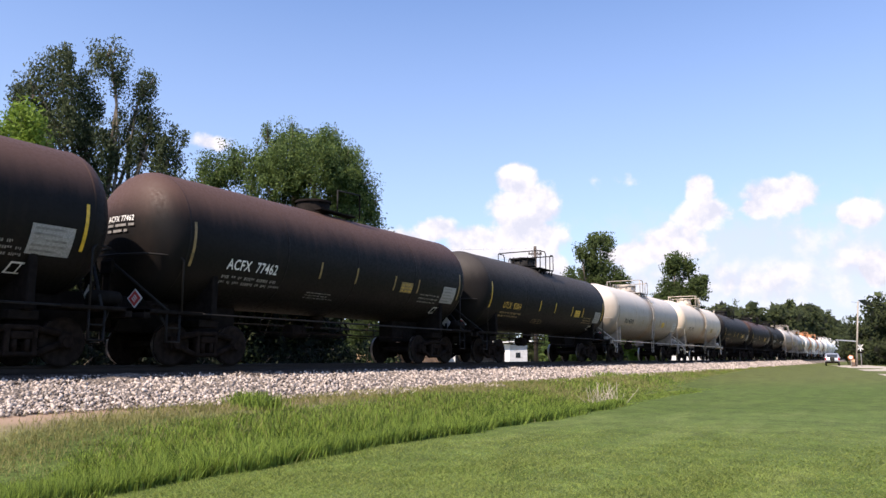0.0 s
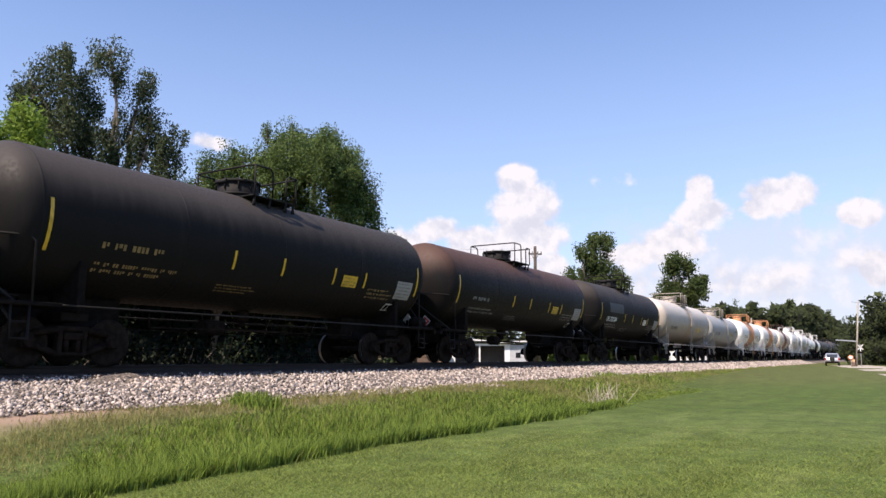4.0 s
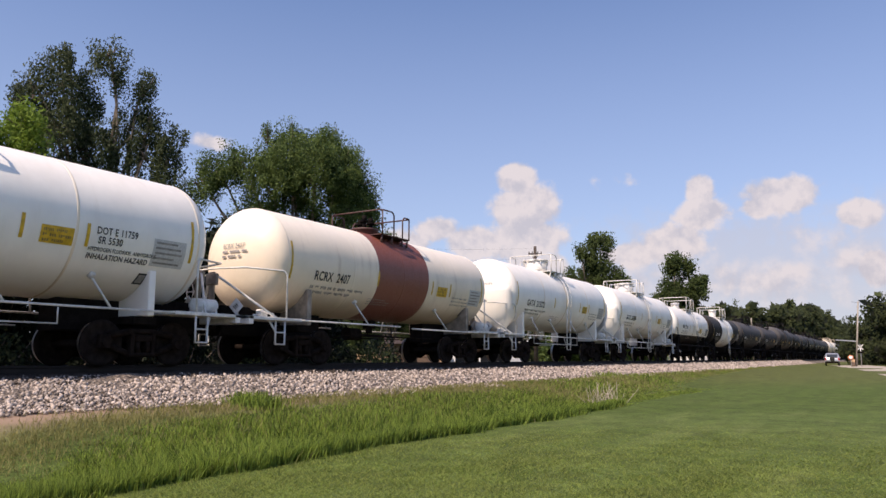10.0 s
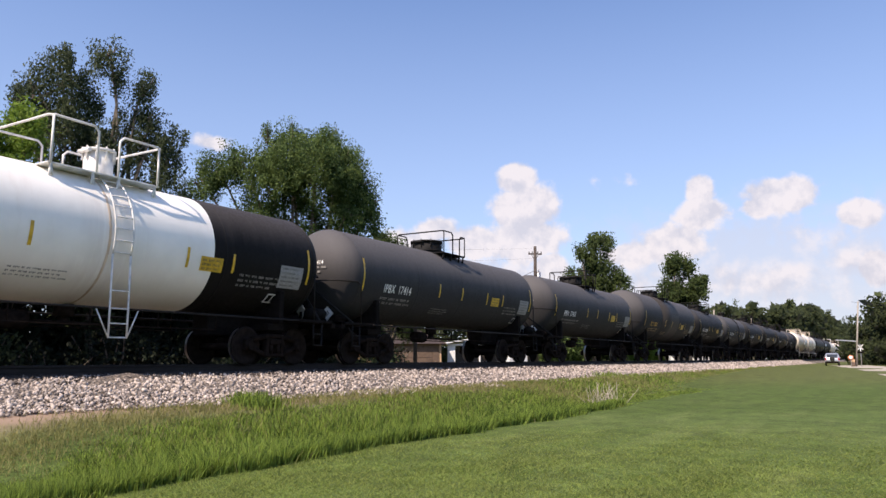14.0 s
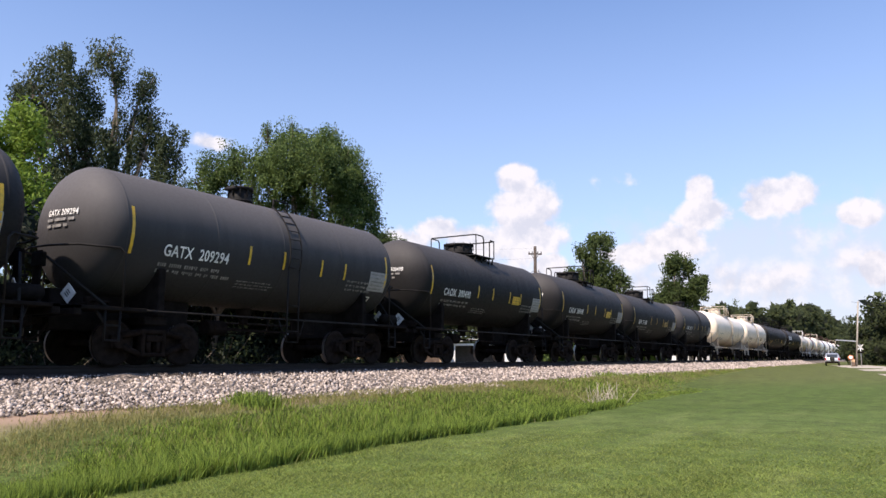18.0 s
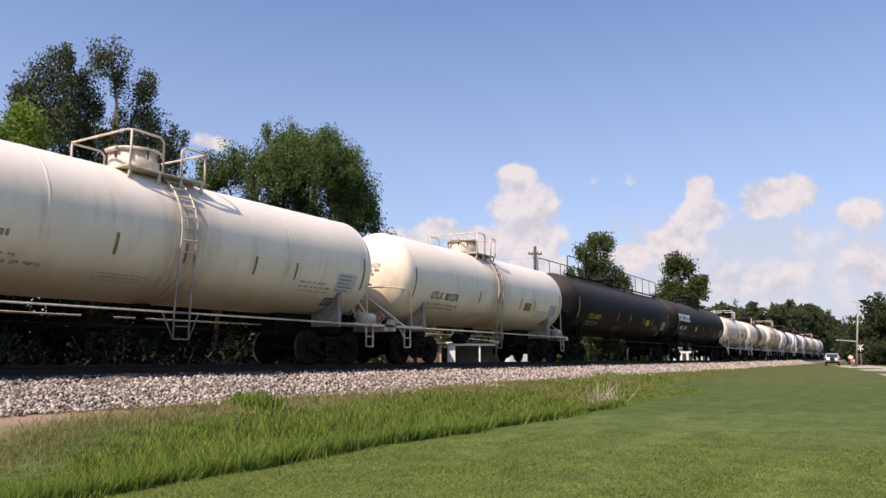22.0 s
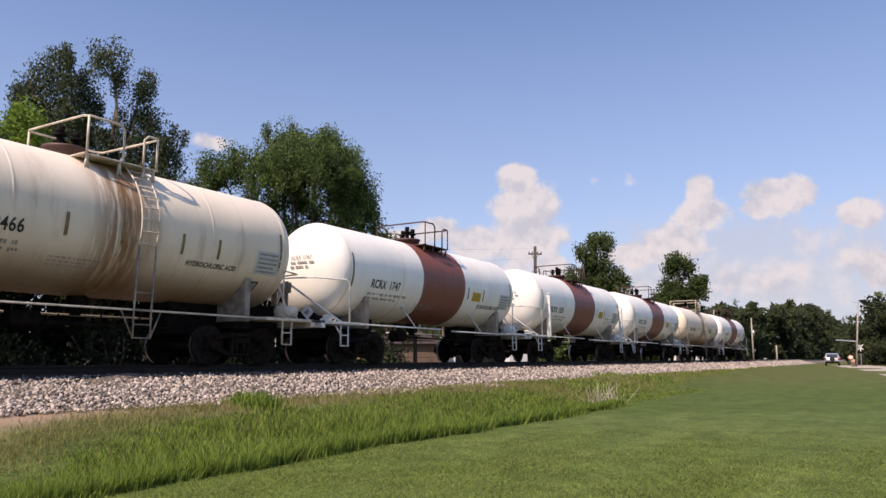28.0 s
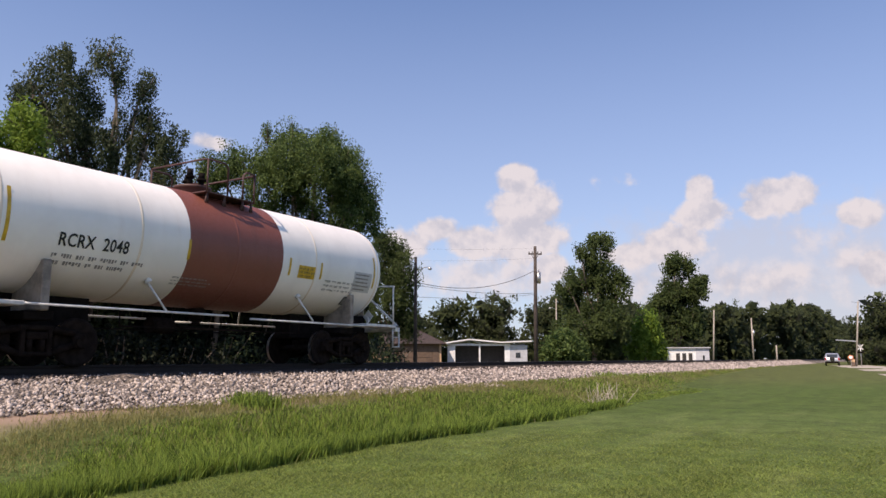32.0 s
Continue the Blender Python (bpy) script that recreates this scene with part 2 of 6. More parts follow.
def ground_paint():
    mt, nt, b = links("lawn_ground", 0.95)
    b.inputs["Specular IOR Level"].default_value = 0.2
    c, sep, a, f = lawn_colour(nt)
    # trodden soil by the ballast's foot
    band = nt.nodes.new("ShaderNodeMath")
    band.operation = "MULTIPLY_ADD"
    nt.links.new(a, band.inputs[0])
    band.inputs[1].default_value = 1.6
    nt.links.new(sep.outputs[1], band.inputs[2])
    near = nt.nodes.new("ShaderNodeMath")
    near.operation = "MULTIPLY"
    nt.links.new(ramp_node(nt, band.outputs[0], 11.0, 11.9), near.inputs[0])
    nt.links.new(ramp_node(nt, sep.outputs[0], 26.0, 14.0, 0.12, 1.0), near.inputs[1])
    c = mix_node(nt, near.outputs[0], c, (0.3, 0.215, 0.16))
    nt.links.new(c, b.inputs["Base Color"])
    bump(nt, b, f, 0.5, 0.03)
    return mt


def stone_paint(name, a, bcol, ccol, gaps=0.7):
    mt, nt, b = links(name, 0.9)
    g = nt.nodes.new("ShaderNodeNewGeometry")
    co = g.outputs["Position"]
    n = noise_node(nt, co, 24.0, 4, 0.7)
    v = nt.nodes.new("ShaderNodeTexVoronoi")
    v.inputs["Scale"].default_value = 14.0
    nt.links.new(co, v.inputs["Vector"])
    c = mix_node(nt, g.outputs["Random Per Island"], a, bcol)
    c = mix_node(nt, ramp_node(nt, n, 0.45, 0.7, 0, 0.8), c, ccol)
    if gaps:
        c = mix_node(nt, ramp_node(nt, v.outputs["Distance"], 0.25, 0.65, 0, gaps), c, tuple(x * 0.3 for x in a))
        bump(nt, b, v.outputs["Distance"], 0.9, -0.05)
    nt.links.new(c, b.inputs["Base Color"])
    return mt


M = {
    # lighter tops and darker bellies below hold painted light and shade
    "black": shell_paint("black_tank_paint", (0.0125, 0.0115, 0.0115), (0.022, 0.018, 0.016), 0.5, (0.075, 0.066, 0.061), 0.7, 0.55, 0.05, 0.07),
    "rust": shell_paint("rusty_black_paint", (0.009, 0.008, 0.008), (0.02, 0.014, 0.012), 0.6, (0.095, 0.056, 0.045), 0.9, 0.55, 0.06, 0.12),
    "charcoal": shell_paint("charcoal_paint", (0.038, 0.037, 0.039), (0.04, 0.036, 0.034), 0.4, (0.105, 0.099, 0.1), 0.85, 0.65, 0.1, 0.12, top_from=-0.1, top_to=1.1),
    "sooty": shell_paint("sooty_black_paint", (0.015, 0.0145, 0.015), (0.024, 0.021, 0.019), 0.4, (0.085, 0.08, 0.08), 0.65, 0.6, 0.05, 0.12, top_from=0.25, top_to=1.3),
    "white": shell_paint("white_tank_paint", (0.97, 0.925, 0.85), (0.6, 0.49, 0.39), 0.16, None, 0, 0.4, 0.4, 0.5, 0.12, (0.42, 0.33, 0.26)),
    "greywhite": shell_paint("dusty_white_paint", (0.44, 0.375, 0.31), (0.24, 0.19, 0.15), 0.6, (0.68, 0.62, 0.55), 0.8, 0.5, 0.85, 0.4, 0.5, (0.085, 0.066, 0.05), dust_shade_from=0.2, dust_shade_to=-1.0),
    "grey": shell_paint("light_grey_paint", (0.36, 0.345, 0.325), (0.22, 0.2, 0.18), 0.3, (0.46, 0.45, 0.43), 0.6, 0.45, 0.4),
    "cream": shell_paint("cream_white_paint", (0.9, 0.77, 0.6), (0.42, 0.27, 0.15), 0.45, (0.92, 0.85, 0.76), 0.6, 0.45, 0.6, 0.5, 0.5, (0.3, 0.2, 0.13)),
    "stained": shell_paint("stained_cream_paint", (0.66, 0.54, 0.41), (0.25, 0.16, 0.095), 0.6, (0.74, 0.66, 0.56), 0.7, 0.5, 0.9, 0.4, 1.0, (0.1, 0.06, 0.04), dust_shade_from=0.1, dust_shade_to=-1.0),
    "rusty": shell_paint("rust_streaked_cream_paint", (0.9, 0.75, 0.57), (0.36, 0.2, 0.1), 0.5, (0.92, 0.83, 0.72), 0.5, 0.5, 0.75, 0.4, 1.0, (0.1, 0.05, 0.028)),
    # saddle grime, with the shade under the tank put into the colour
    "saddle": plain("grimy_shaded_saddle_paint", (0.3, 0.25, 0.2), 0.7, 0, 0.45, 3),
    "orange": shell_paint("orange_band_paint", (0.62, 0.3, 0.14), (0.5, 0.26, 0.14), 0.3, None, 0, 0.5, 0.2),
    "brown": shell_paint("red_brown_band_paint", (0.24, 0.075, 0.05), (0.12, 0.05, 0.035), 0.45, None, 0, 0.5, 0.3),
    "patch": plain("grey_patch", (0.035, 0.034, 0.036), 0.6, 0, 0.3, 3),
    "steel_black": plain("sooty_steel", (0.013, 0.0105, 0.0095), 0.85, 0.0, 0.4, 5, 0.004, 0.05),
    "truck": plain("dusty_truck_iron", (0.019, 0.0135, 0.011), 0.95, 0.0, 0.45, 7, 0.006, 0.03),
    "wheel": plain("wheel_steel", (0.02, 0.0145, 0.012), 0.85, 0.0, 0.4, 8, 0.0, 0.05),
    "tread": plain("polished_tread", (0.5, 0.47, 0.44), 0.35, 0.8, 0.2),
    "pipe_white": plain("white_pipe_paint", (0.72, 0.7, 0.66), 0.5, 0, 0.25, 4),
    # white pipes dimmed: dirt plus the tank's shade in the colour
    "pipe_dusty": plain("dusty_shaded_pipe_paint", (0.4, 0.35, 0.3), 0.6, 0, 0.35, 4),
    "pipe_cream": plain("cream_pipe_paint", (0.62, 0.53, 0.42), 0.55, 0, 0.3, 4),
    "pipe_black": plain("black_pipe_paint", (0.014, 0.0125, 0.012), 0.7, 0, 0.4, 4, 0, 0.2),
    "pipe_orange": plain("orange_pipe_paint", (0.6, 0.29, 0.14), 0.55, 0, 0.25, 4),
    "pipe_brown": plain("brown_pipe_paint", (0.075, 0.034, 0.028), 0.6, 0, 0.3, 4),
    "ink_white": plain("white_stencil", (0.78, 0.77, 0.74), 0.6, 0, 0.2, 3),
    "ink_dull": plain("worn_white_stencil", (0.22, 0.21, 0.2), 0.65, 0, 0.4, 8),
    "ink_black": plain("black_stencil", (0.02, 0.02, 0.02), 0.6, 0, 0.2, 3),
    "ink_grey": plain("worn_black_stencil", (0.3, 0.28, 0.26), 0.65, 0, 0.35, 8),
    "ink_yellow": plain("yellow_stencil", (0.55, 0.33, 0.05), 0.6, 0, 0.35, 5),
    "yellow": plain("yellow_reflective_tape", (0.66, 0.4, 0.03), 0.35, 0, 0.25, 9),
    "dull_yellow": plain("faded_yellow_tape", (0.24, 0.16, 0.06), 0.5, 0, 0.4, 9),
    "red": plain("red_placard", (0.55, 0.05, 0.035), 0.4, 0, 0.2, 8),
    "placard": plain("white_placard", (0.75, 0.74, 0.72), 0.4, 0, 0.15, 8),
    "panel": plain("grey_data_panel", (0.3, 0.29, 0.28), 0.6, 0, 0.3, 30),
    "panel_lite": plain("pale_grey_data_panel", (0.56, 0.55, 0.53), 0.6, 0, 0.2, 30),
    "ballast": stone_paint("ballast_bed", (0.2, 0.16, 0.135), (0.24, 0.195, 0.16), (0.1, 0.082, 0.07)),
    # oil-stained ballast, darkened further by train shade put into the colour
    "bed_oily_shade": stone_paint("oily_shaded_ballast_bed", (0.028, 0.021, 0.016), (0.036, 0.027, 0.021), (0.016, 0.012, 0.009)),
    "stone_oily_shade": stone_paint("oily_shaded_ballast_stone", (0.06, 0.045, 0.036), (0.022, 0.016, 0.013), (0.035, 0.026, 0.02), 0),
    "stone": stone_paint("ballast_stone", (0.66, 0.56, 0.49), (0.04, 0.032, 0.028), (0.28, 0.23, 0.2), 0),
    "tie": plain("creosoted_tie", (0.03, 0.022, 0.018), 0.85, 0, 0.4, 5, 0.01),
    "rail": plain("rusty_rail", (0.018, 0.012, 0.009), 0.7, 0.3, 0.3, 6),
    "rail_head": plain("polished_rail_head", (0.55, 0.53, 0.5), 0.25, 1.0, 0.1),
    "ground": ground_paint(),
    "leaf_dark": leaf_paint("dark_foliage", (0.014, 0.027, 0.012), (0.07, 0.09, 0.036), 0.25, 0.25, 0.55, 0.8),
    # leaves near black: the undergrowth's shade is put into their colour
    "leaf_shade": leaf_paint("shade_painted_undergrowth", (0.0025, 0.004, 0.0016), (0.01, 0.018, 0.005), 0.15, 0.3, 0.15, 1.3),
    "leaf": leaf_paint("green_foliage", (0.02, 0.044, 0.011), (0.115, 0.165, 0.045), 0.3, 0.2, 0.55, 0.8),
    "leaf_mid": leaf_paint("deep_green_foliage", (0.034, 0.056, 0.018), (0.08, 0.112, 0.034), 0.4, 0.6, 0.15, 0.4),
    "leaf_lite": leaf_paint("light_foliage", (0.055, 0.11, 0.012), (0.17, 0.25, 0.035), 0.35),
    "leaf_far": leaf_paint("far_foliage", (0.058, 0.076, 0.034), (0.08, 0.1, 0.044), 0.55, 0.85, 0.05, 0.22),
    "grass": leaf_paint("tall_grass_blades", (0.01, 0.03, 0.004), (0.26, 0.35, 0.062), 0.5, 0.25, 1.0, 2.6),
    "grass_dry": leaf_paint("browning_grass_blades", (0.13, 0.14, 0.04), (0.27, 0.25, 0.1), 0.45, 0.35, 0.7, 1.1),
    "lawn": turf_paint(),
    "dry": plain("dry_twigs", (0.46, 0.4, 0.32), 0.9, 0, 0.3, 10),
    "bark": plain("bark", (0.16, 0.13, 0.1), 0.95, 0, 0.4, 6, 0.03),
    "pole": plain("weathered_pole_wood", (0.062, 0.048, 0.04), 0.9, 0, 0.35, 4, 0.01),
    "pole_grey": plain("grey_pole_wood", (0.36, 0.32, 0.27), 0.9, 0, 0.3, 4, 0.01),
    "wire": plain("black_cable", (0.03, 0.03, 0.032), 0.6),
    "siding": plain("white_siding", (0.78, 0.78, 0.77), 0.6, 0, 0.12, 3),
    "siding_grey": plain("grey_siding", (0.5, 0.51, 0.54), 0.6, 0, 0.12, 3),
    "tan": plain("tan_brick_wall", (0.5, 0.33, 0.2), 0.85, 0, 0.2, 5),
    "roof": plain("brown_shingle_roof", (0.05, 0.034, 0.029), 0.9, 0, 0.3, 4, 0.01),
    # garage brown, with the shade of that wall put into the colour
    "garage": plain("brown_shaded_garage_front", (0.13, 0.085, 0.06), 0.8, 0, 0.2, 5),
    # shade inside the porch and shed is put into this colour
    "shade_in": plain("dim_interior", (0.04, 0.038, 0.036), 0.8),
    "road": plain("pale_worn_asphalt", (0.4, 0.35, 0.29), 0.9, 0, 0.2, 1.5, 0.005),
    "van": plain("silver_car_paint", (0.46, 0.48, 0.52), 0.28, 0.5, 0.06, 2),
    "tyre": plain("tyre_rubber", (0.02, 0.02, 0.02), 0.85),
    "chrome": plain("galvanised_metal", (0.5, 0.5, 0.5), 0.4, 0.8, 0.2, 8),
    "sign_orange": plain("orange_sign", (0.55, 0.17, 0.06), 0.5, 0, 0.15),
}


def glass_paint():
    mt, nt, b = links("window_glass", 0.05)
    b.inputs["Base Color"].default_value = (0.02, 0.025, 0.03, 1)
    b.inputs["Specular IOR Level"].default_value = 0.8
    return mt


def lamp_paint():
    mt, nt, b = links("tail_lamp_red", 0.2)
    b.inputs["Base Color"].default_value = (0.4, 0.02, 0.02, 1)
    return mt


M["glass"], M["tail"] = glass_paint(), lamp_paint()


# ---- mesh helpers ----
def mesh_from(name, bm, mats):
    me = bpy.data.meshes.new(name)
    bm.to_mesh(me)
    bm.free()
    for mt in (mats if isinstance(mats, (list, tuple)) else [mats]):
        me.materials.append(M[mt])
    return me


def part(name, bm, mats, parent=None, label="", at=None):
    me = bm if isinstance(bm, bpy.types.Mesh) else mesh_from(name, bm, mats)
    ob = new(name, me)
    ob.parent = parent
    if at is not None:
        ob.matrix_basis = at
    return tagged(ob, label)


def box(bm, x0, x1, y0, y1, z0, z1, bevel=0.0, m=0):
    r = bmesh.ops.create_cube(bm, size=1.0, matrix=Matrix.LocRotScale(((x0 + x1) / 2, (y0 + y1) / 2, (z0 + z1) / 2), None, (x1 - x0, y1 - y0, z1 - z0)))
    fs = {f for v in r["verts"] for f in v.link_faces}
    for f in fs:
        f.material_index = m
    if bevel:
        es = list({e for v in r["verts"] for e in v.link_edges})
        bmesh.ops.bevel(bm, geom=es, offset=bevel, segments=1, affect="EDGES")
    return bm


def cyl(bm, p, q, r, r2=None, n=10, m=0, caps=True):
    """A round bar from p to q."""
    p, q = Vector(p), Vector(q)
    d = q - p
    rot = d.to_track_quat("Z", "Y").to_matrix().to_4x4()
    res = bmesh.ops.create_cone(bm, cap_ends=caps, segments=n, radius1=r, radius2=r if r2 is None else r2, depth=d.length,
                                matrix=Matrix.Translation((p + q) / 2) @ rot)
    for f in {f for v in res["verts"] for f in v.link_faces}:
        f.material_index = m
        f.smooth = len(f.verts) == 4
    return bm


def tube(bm, pts, r, n=6, m=0):
    """A bent pipe through the points, mitred at its bends."""
    pts = [Vector(p) for p in pts]
    u, rings = None, []
    for i, p in enumerate(pts):
        a = (p - pts[i - 1]).normalized() if i else (pts[1] - p).normalized()
        b = (pts[i + 1] - p).normalized() if i + 1 < len(pts) else a
        d = (a + b).normalized() if (a + b).length > 1e-4 else a
        if u is None:
            u = d.cross(Vector((0.31, 0.52, 0.79)))
        u = (u - d * u.dot(d)).normalized()
        w = d.cross(u)
        k = r * min(1.35, 1 / max(0.5, a.dot(d)))
        rings.append([bm.verts.new(p + (u * math.cos(2 * math.pi * j / n) + w * math.sin(2 * math.pi * j / n)) * k) for j in range(n)])
    for p, q in zip(rings, rings[1:]):
        for j in range(n):
            f = bm.faces.new((p[j], p[(j + 1) % n], q[(j + 1) % n], q[j]))
            f.smooth, f.material_index = True, m
    for ring, turn in ((rings[0], -1), (rings[-1], 1)):
        bm.faces.new(ring[::turn]).material_index = m
    return bm


def revolve(bm, prof, n=40, axis="X", mat_of=None):
    """prof: list of (along, radius). Returns the bmesh, smooth."""
    rings = []
    for a, r in prof:
        ring = []
        if r < 1e-5:
            ring = [bm.verts.new((a, 0, 0) if axis == "X" else (0, 0, a) if axis == "Z" else (0, a, 0))]
        else:
            for k in range(n):
                t = 2 * math.pi * k / n
                c, s = r * math.cos(t), r * math.sin(t)
                ring.append(bm.verts.new((a, c, s) if axis == "X" else (c, s, a) if axis == "Z" else (s, a, c)))
        rings.append(ring)
    for i, (A, B) in enumerate(zip(rings, rings[1:])):
        for k in range(n):
            j = (k + 1) % n
            if len(A) == 1 and len(B) == 1:
                continue
            if len(A) == 1:
                f = bm.faces.new((A[0], B[k], B[j]))
            elif len(B) == 1:
                f = bm.faces.new((A[k], B[0], A[j]))
            else:
                f = bm.faces.new((A[k], B[k], B[j], A[j]))
            f.smooth = True
            if mat_of:
                f.material_index = mat_of(f.calc_center_median())
    bmesh.ops.recalc_face_normals(bm, faces=bm.faces[:])
    return bm


def raw_mesh(name, verts, faces, mat, smooth=False):
    """A large mesh from arrays: verts (n, 3), faces (m, 3 or 4)."""
    me = bpy.data.meshes.new(name)
    k = faces.shape[1]
    me.vertices.add(len(verts))
    me.vertices.foreach_set("co", np.ascontiguousarray(verts, dtype=np.float32).ravel())
    me.loops.add(faces.size)
    me.loops.foreach_set("vertex_index", np.ascontiguousarray(faces, dtype=np.int32).ravel())
    me.polygons.add(len(faces))
    me.polygons.foreach_set("loop_start", np.arange(0, faces.size, k, dtype=np.int32))
    if smooth:
        me.polygons.foreach_set("use_smooth", np.ones(len(faces), dtype=bool))
    me.update(calc_edges=True)
    me.materials.append(M[mat])
    return me


def sstep(a, b, x):
    t = min(1.0, max(0.0, (x - a) / (b - a)))
    return t * t * (3 - 2 * t)


def ground_z(x, y):
    """Height of the ground: a lawn that rises towards the crossing, a verge up to the ballast's foot, a low field beyond."""
    lawn = 0.46 * sstep(12, 95, x)
    toe = 0.66 + 0.1 * sstep(40, 110, x)
    if y < 7.4:
        z = lawn
    elif y < 11.3:
        z = lawn + (toe - lawn) * sstep(8.4, 11.4, y)
    elif y < 18.6:
        z = toe
    else:
        z = toe + (0.15 - toe) * sstep(18.6, 21, y) + 0.35 * sstep(23, 40, y)
    return z + 0.03 * math.sin(x * 0.35 + 1.0) * math.sin(y * 0.6)


# ---- ground ----
def build_ground():
    xs = sorted({-1500, -800, -400, -200, -100, -60, *range(-40, 0, 4), *[v * 1.0 for v in range(0, 60)], *range(60, 130, 3), *range(130, 300, 20), 400, 700, 1200, 2500})
    ys = sorted({-1500, -700, -300, -150, -80, -50, *range(-40, 0, 3), *[v * 0.5 for v in range(0, 46)], *range(23, 60, 3), 70, 90, 130, 200, 400, 900, 2000})
    v = np.array([(x, y, ground_z(x, y)) for x in xs for y in ys])
    ny = len(ys)
    f = np.array([(i * ny + j, (i + 1) * ny + j, (i + 1) * ny + j + 1, i * ny + j + 1) for i in range(len(xs) - 1) for j in range(ny - 1)])
    ob = new("ground", raw_mesh("ground", v, f, "ground", True))
    tagged(ob, "sunlit mown green lawn with bare soil beside the railway", "lawn", kind="structure")


build_ground()


def build_road():
    path = [(-60, -17), (0, -9.5), (40, -4.2), (81, 0.4), (110, 4.0), (130, 6.4)]
    vs, fs = [], []
    for i, (x, y) in enumerate(path):
        a, b = path[max(0, i - 1)], path[min(len(path) - 1, i + 1)]
        d = Vector((b[0] - a[0], b[1] - a[1])).normalized()
        for k in range(5):
            o = (k - 2) * 1.25
            px, py = x - d.y * o, y + d.x * o
            z = ground_z(px, py) + 0.03
            vs.append((px, py, z))
    for i in range(len(path) - 1):
        for k in range(4):
            a = i * 5 + k
            fs.append((a, a + 5, a + 6, a + 1))
    tagged(new("road", raw_mesh("road", np.array(vs), np.array(fs), "road")), "pale worn asphalt road leading to the level crossing", "road", kind="structure")


build_road()


# ---- track ----
def build_track():
    rng = np.random.default_rng(3)
    # ballast bed, cross section repeated with uneven shoulders
    sec = [(-3.5, None), (-3.05, 0.8), (-2.6, 0.94), (-2.05, 1.08), (-1.7, 1.15), (-0.9, 1.16), (0, 1.16), (0.9, 1.16), (1.7, 1.16), (2.3, 1.05), (3.2, 0.75), (3.9, None)]
    xs = [-700, -300, -100, -40, *np.arange(-20, 110, 0.8), 130, 160, 200, 260, 340, 450, 600, 800]
    vs = []
    for x in xs:
        for o, z in sec:
            zz = ground_z(x, D + o) - 0.04 if z is None else z
            vs.append((x, D + o + rng.normal(0, 0.06), zz + rng.normal(0, 0.022)))
    n = len(sec)
    fs = [(i * n + j, (i + 1) * n + j, (i + 1) * n + j + 1, i * n + j + 1) for i in range(len(xs) - 1) for j in range(n - 1)]
    bed = raw_mesh("ballast_bed", np.array(vs), np.array(fs), "ballast")
    # the middle strip of the bed takes the oil and painted shade
    bed.materials.append(M["bed_oily_shade"])
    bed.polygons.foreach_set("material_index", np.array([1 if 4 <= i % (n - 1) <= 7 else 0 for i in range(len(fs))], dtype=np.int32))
    tagged(new("ballast_bed", bed), "pinkish grey crushed-stone ballast bed under the railway track", "ballast", kind="structure")
    # loose stones on the shoulder that faces the lawn
    cnt = 60000
    x = 3 + 127 * rng.random(cnt) ** 2.0
    foot = np.interp(x, [3, 8, 13], [-3.7, -3.75, -3.95]) + 0.12 * np.sin(x * 1.1)
    o = foot + (-1.15 - foot) * rng.random(cnt) ** 0.8
    z = np.interp(o, [-4.4, -4.1, -3.5, -3.05, -2.6, -2.05, -1.7, -0.9], [0.56, 0.61, 0.68, 0.8, 0.94, 1.08, 1.15, 1.16])
    r = (0.016 + 0.026 * rng.random(cnt) ** 1.6) * (1 + x / 42)
    base = np.array([(1, 0, 0), (-1, 0, 0), (0, 1, 0), (0, -1, 0), (0, 0, 1), (0, 0, -1)], float)
    tri = np.array([(0, 2, 4), (2, 1, 4), (1, 3, 4), (3, 0, 4), (2, 0, 5), (1, 2, 5), (3, 1, 5), (0, 3, 5)])
    ax = rng.normal(size=(cnt, 3, 3))
    q, _ = np.linalg.qr(ax)
    sc = r[:, None, None] * (0.5 + 0.95 * rng.random((cnt, 6, 1)))
    v = np.einsum("kj,nji->nki", base, q) * sc + np.stack([x, D + o, z + r * 0.3], 1)[:, None, :]
    # stones near the rail carry oil and the train's painted shadow strip
    oily_shaded = o > -1.86 + 0.16 * rng.normal(size=cnt)
    k = np.arange(oily_shaded.sum()) * 6
    tagged(new("oily_shaded_stones", raw_mesh("oily_shaded_stones", v[oily_shaded].reshape(-1, 3), (tri[None] + k[:, None, None]).reshape(-1, 3), "stone_oily_shade")), "dark oil-stained ballast stones beside the rail, train shade in their colour", "ballast stones", kind="stuff")
    v = v[~oily_shaded]
    f = tri[None] + (np.arange(len(v)) * 6)[:, None, None]
    tagged(new("ballast_stones", raw_mesh("ballast_stones", v.reshape(-1, 3), f.reshape(-1, 3), "stone")), "angular pinkish grey ballast stones on the track shoulder", "ballast stones", kind="stuff")
    track = tagged(new("railway_track"), "single railway track of brown steel rails on wooden ties", "railway track", kind="structure")
    prof = [(-0.076, 0), (0.076, 0), (0.076, 0.015), (0.012, 0.04), (0.012, 0.13), (0.037, 0.145), (0.037, 0.17), (0.028, 0.178), (-0.028, 0.178), (-0.037, 0.17), (-0.037, 0.145), (-0.012, 0.13), (-0.012, 0.04), (-0.076, 0.015)]
    for side in (-0.755, 0.755):
        bm = bmesh.new()
        A = [bm.verts.new((-700, D + side + a, RAIL - 0.178 + b)) for a, b in prof]
        B = [bm.verts.new((800, D + side + a, RAIL - 0.178 + b)) for a, b in prof]
        k = len(prof)
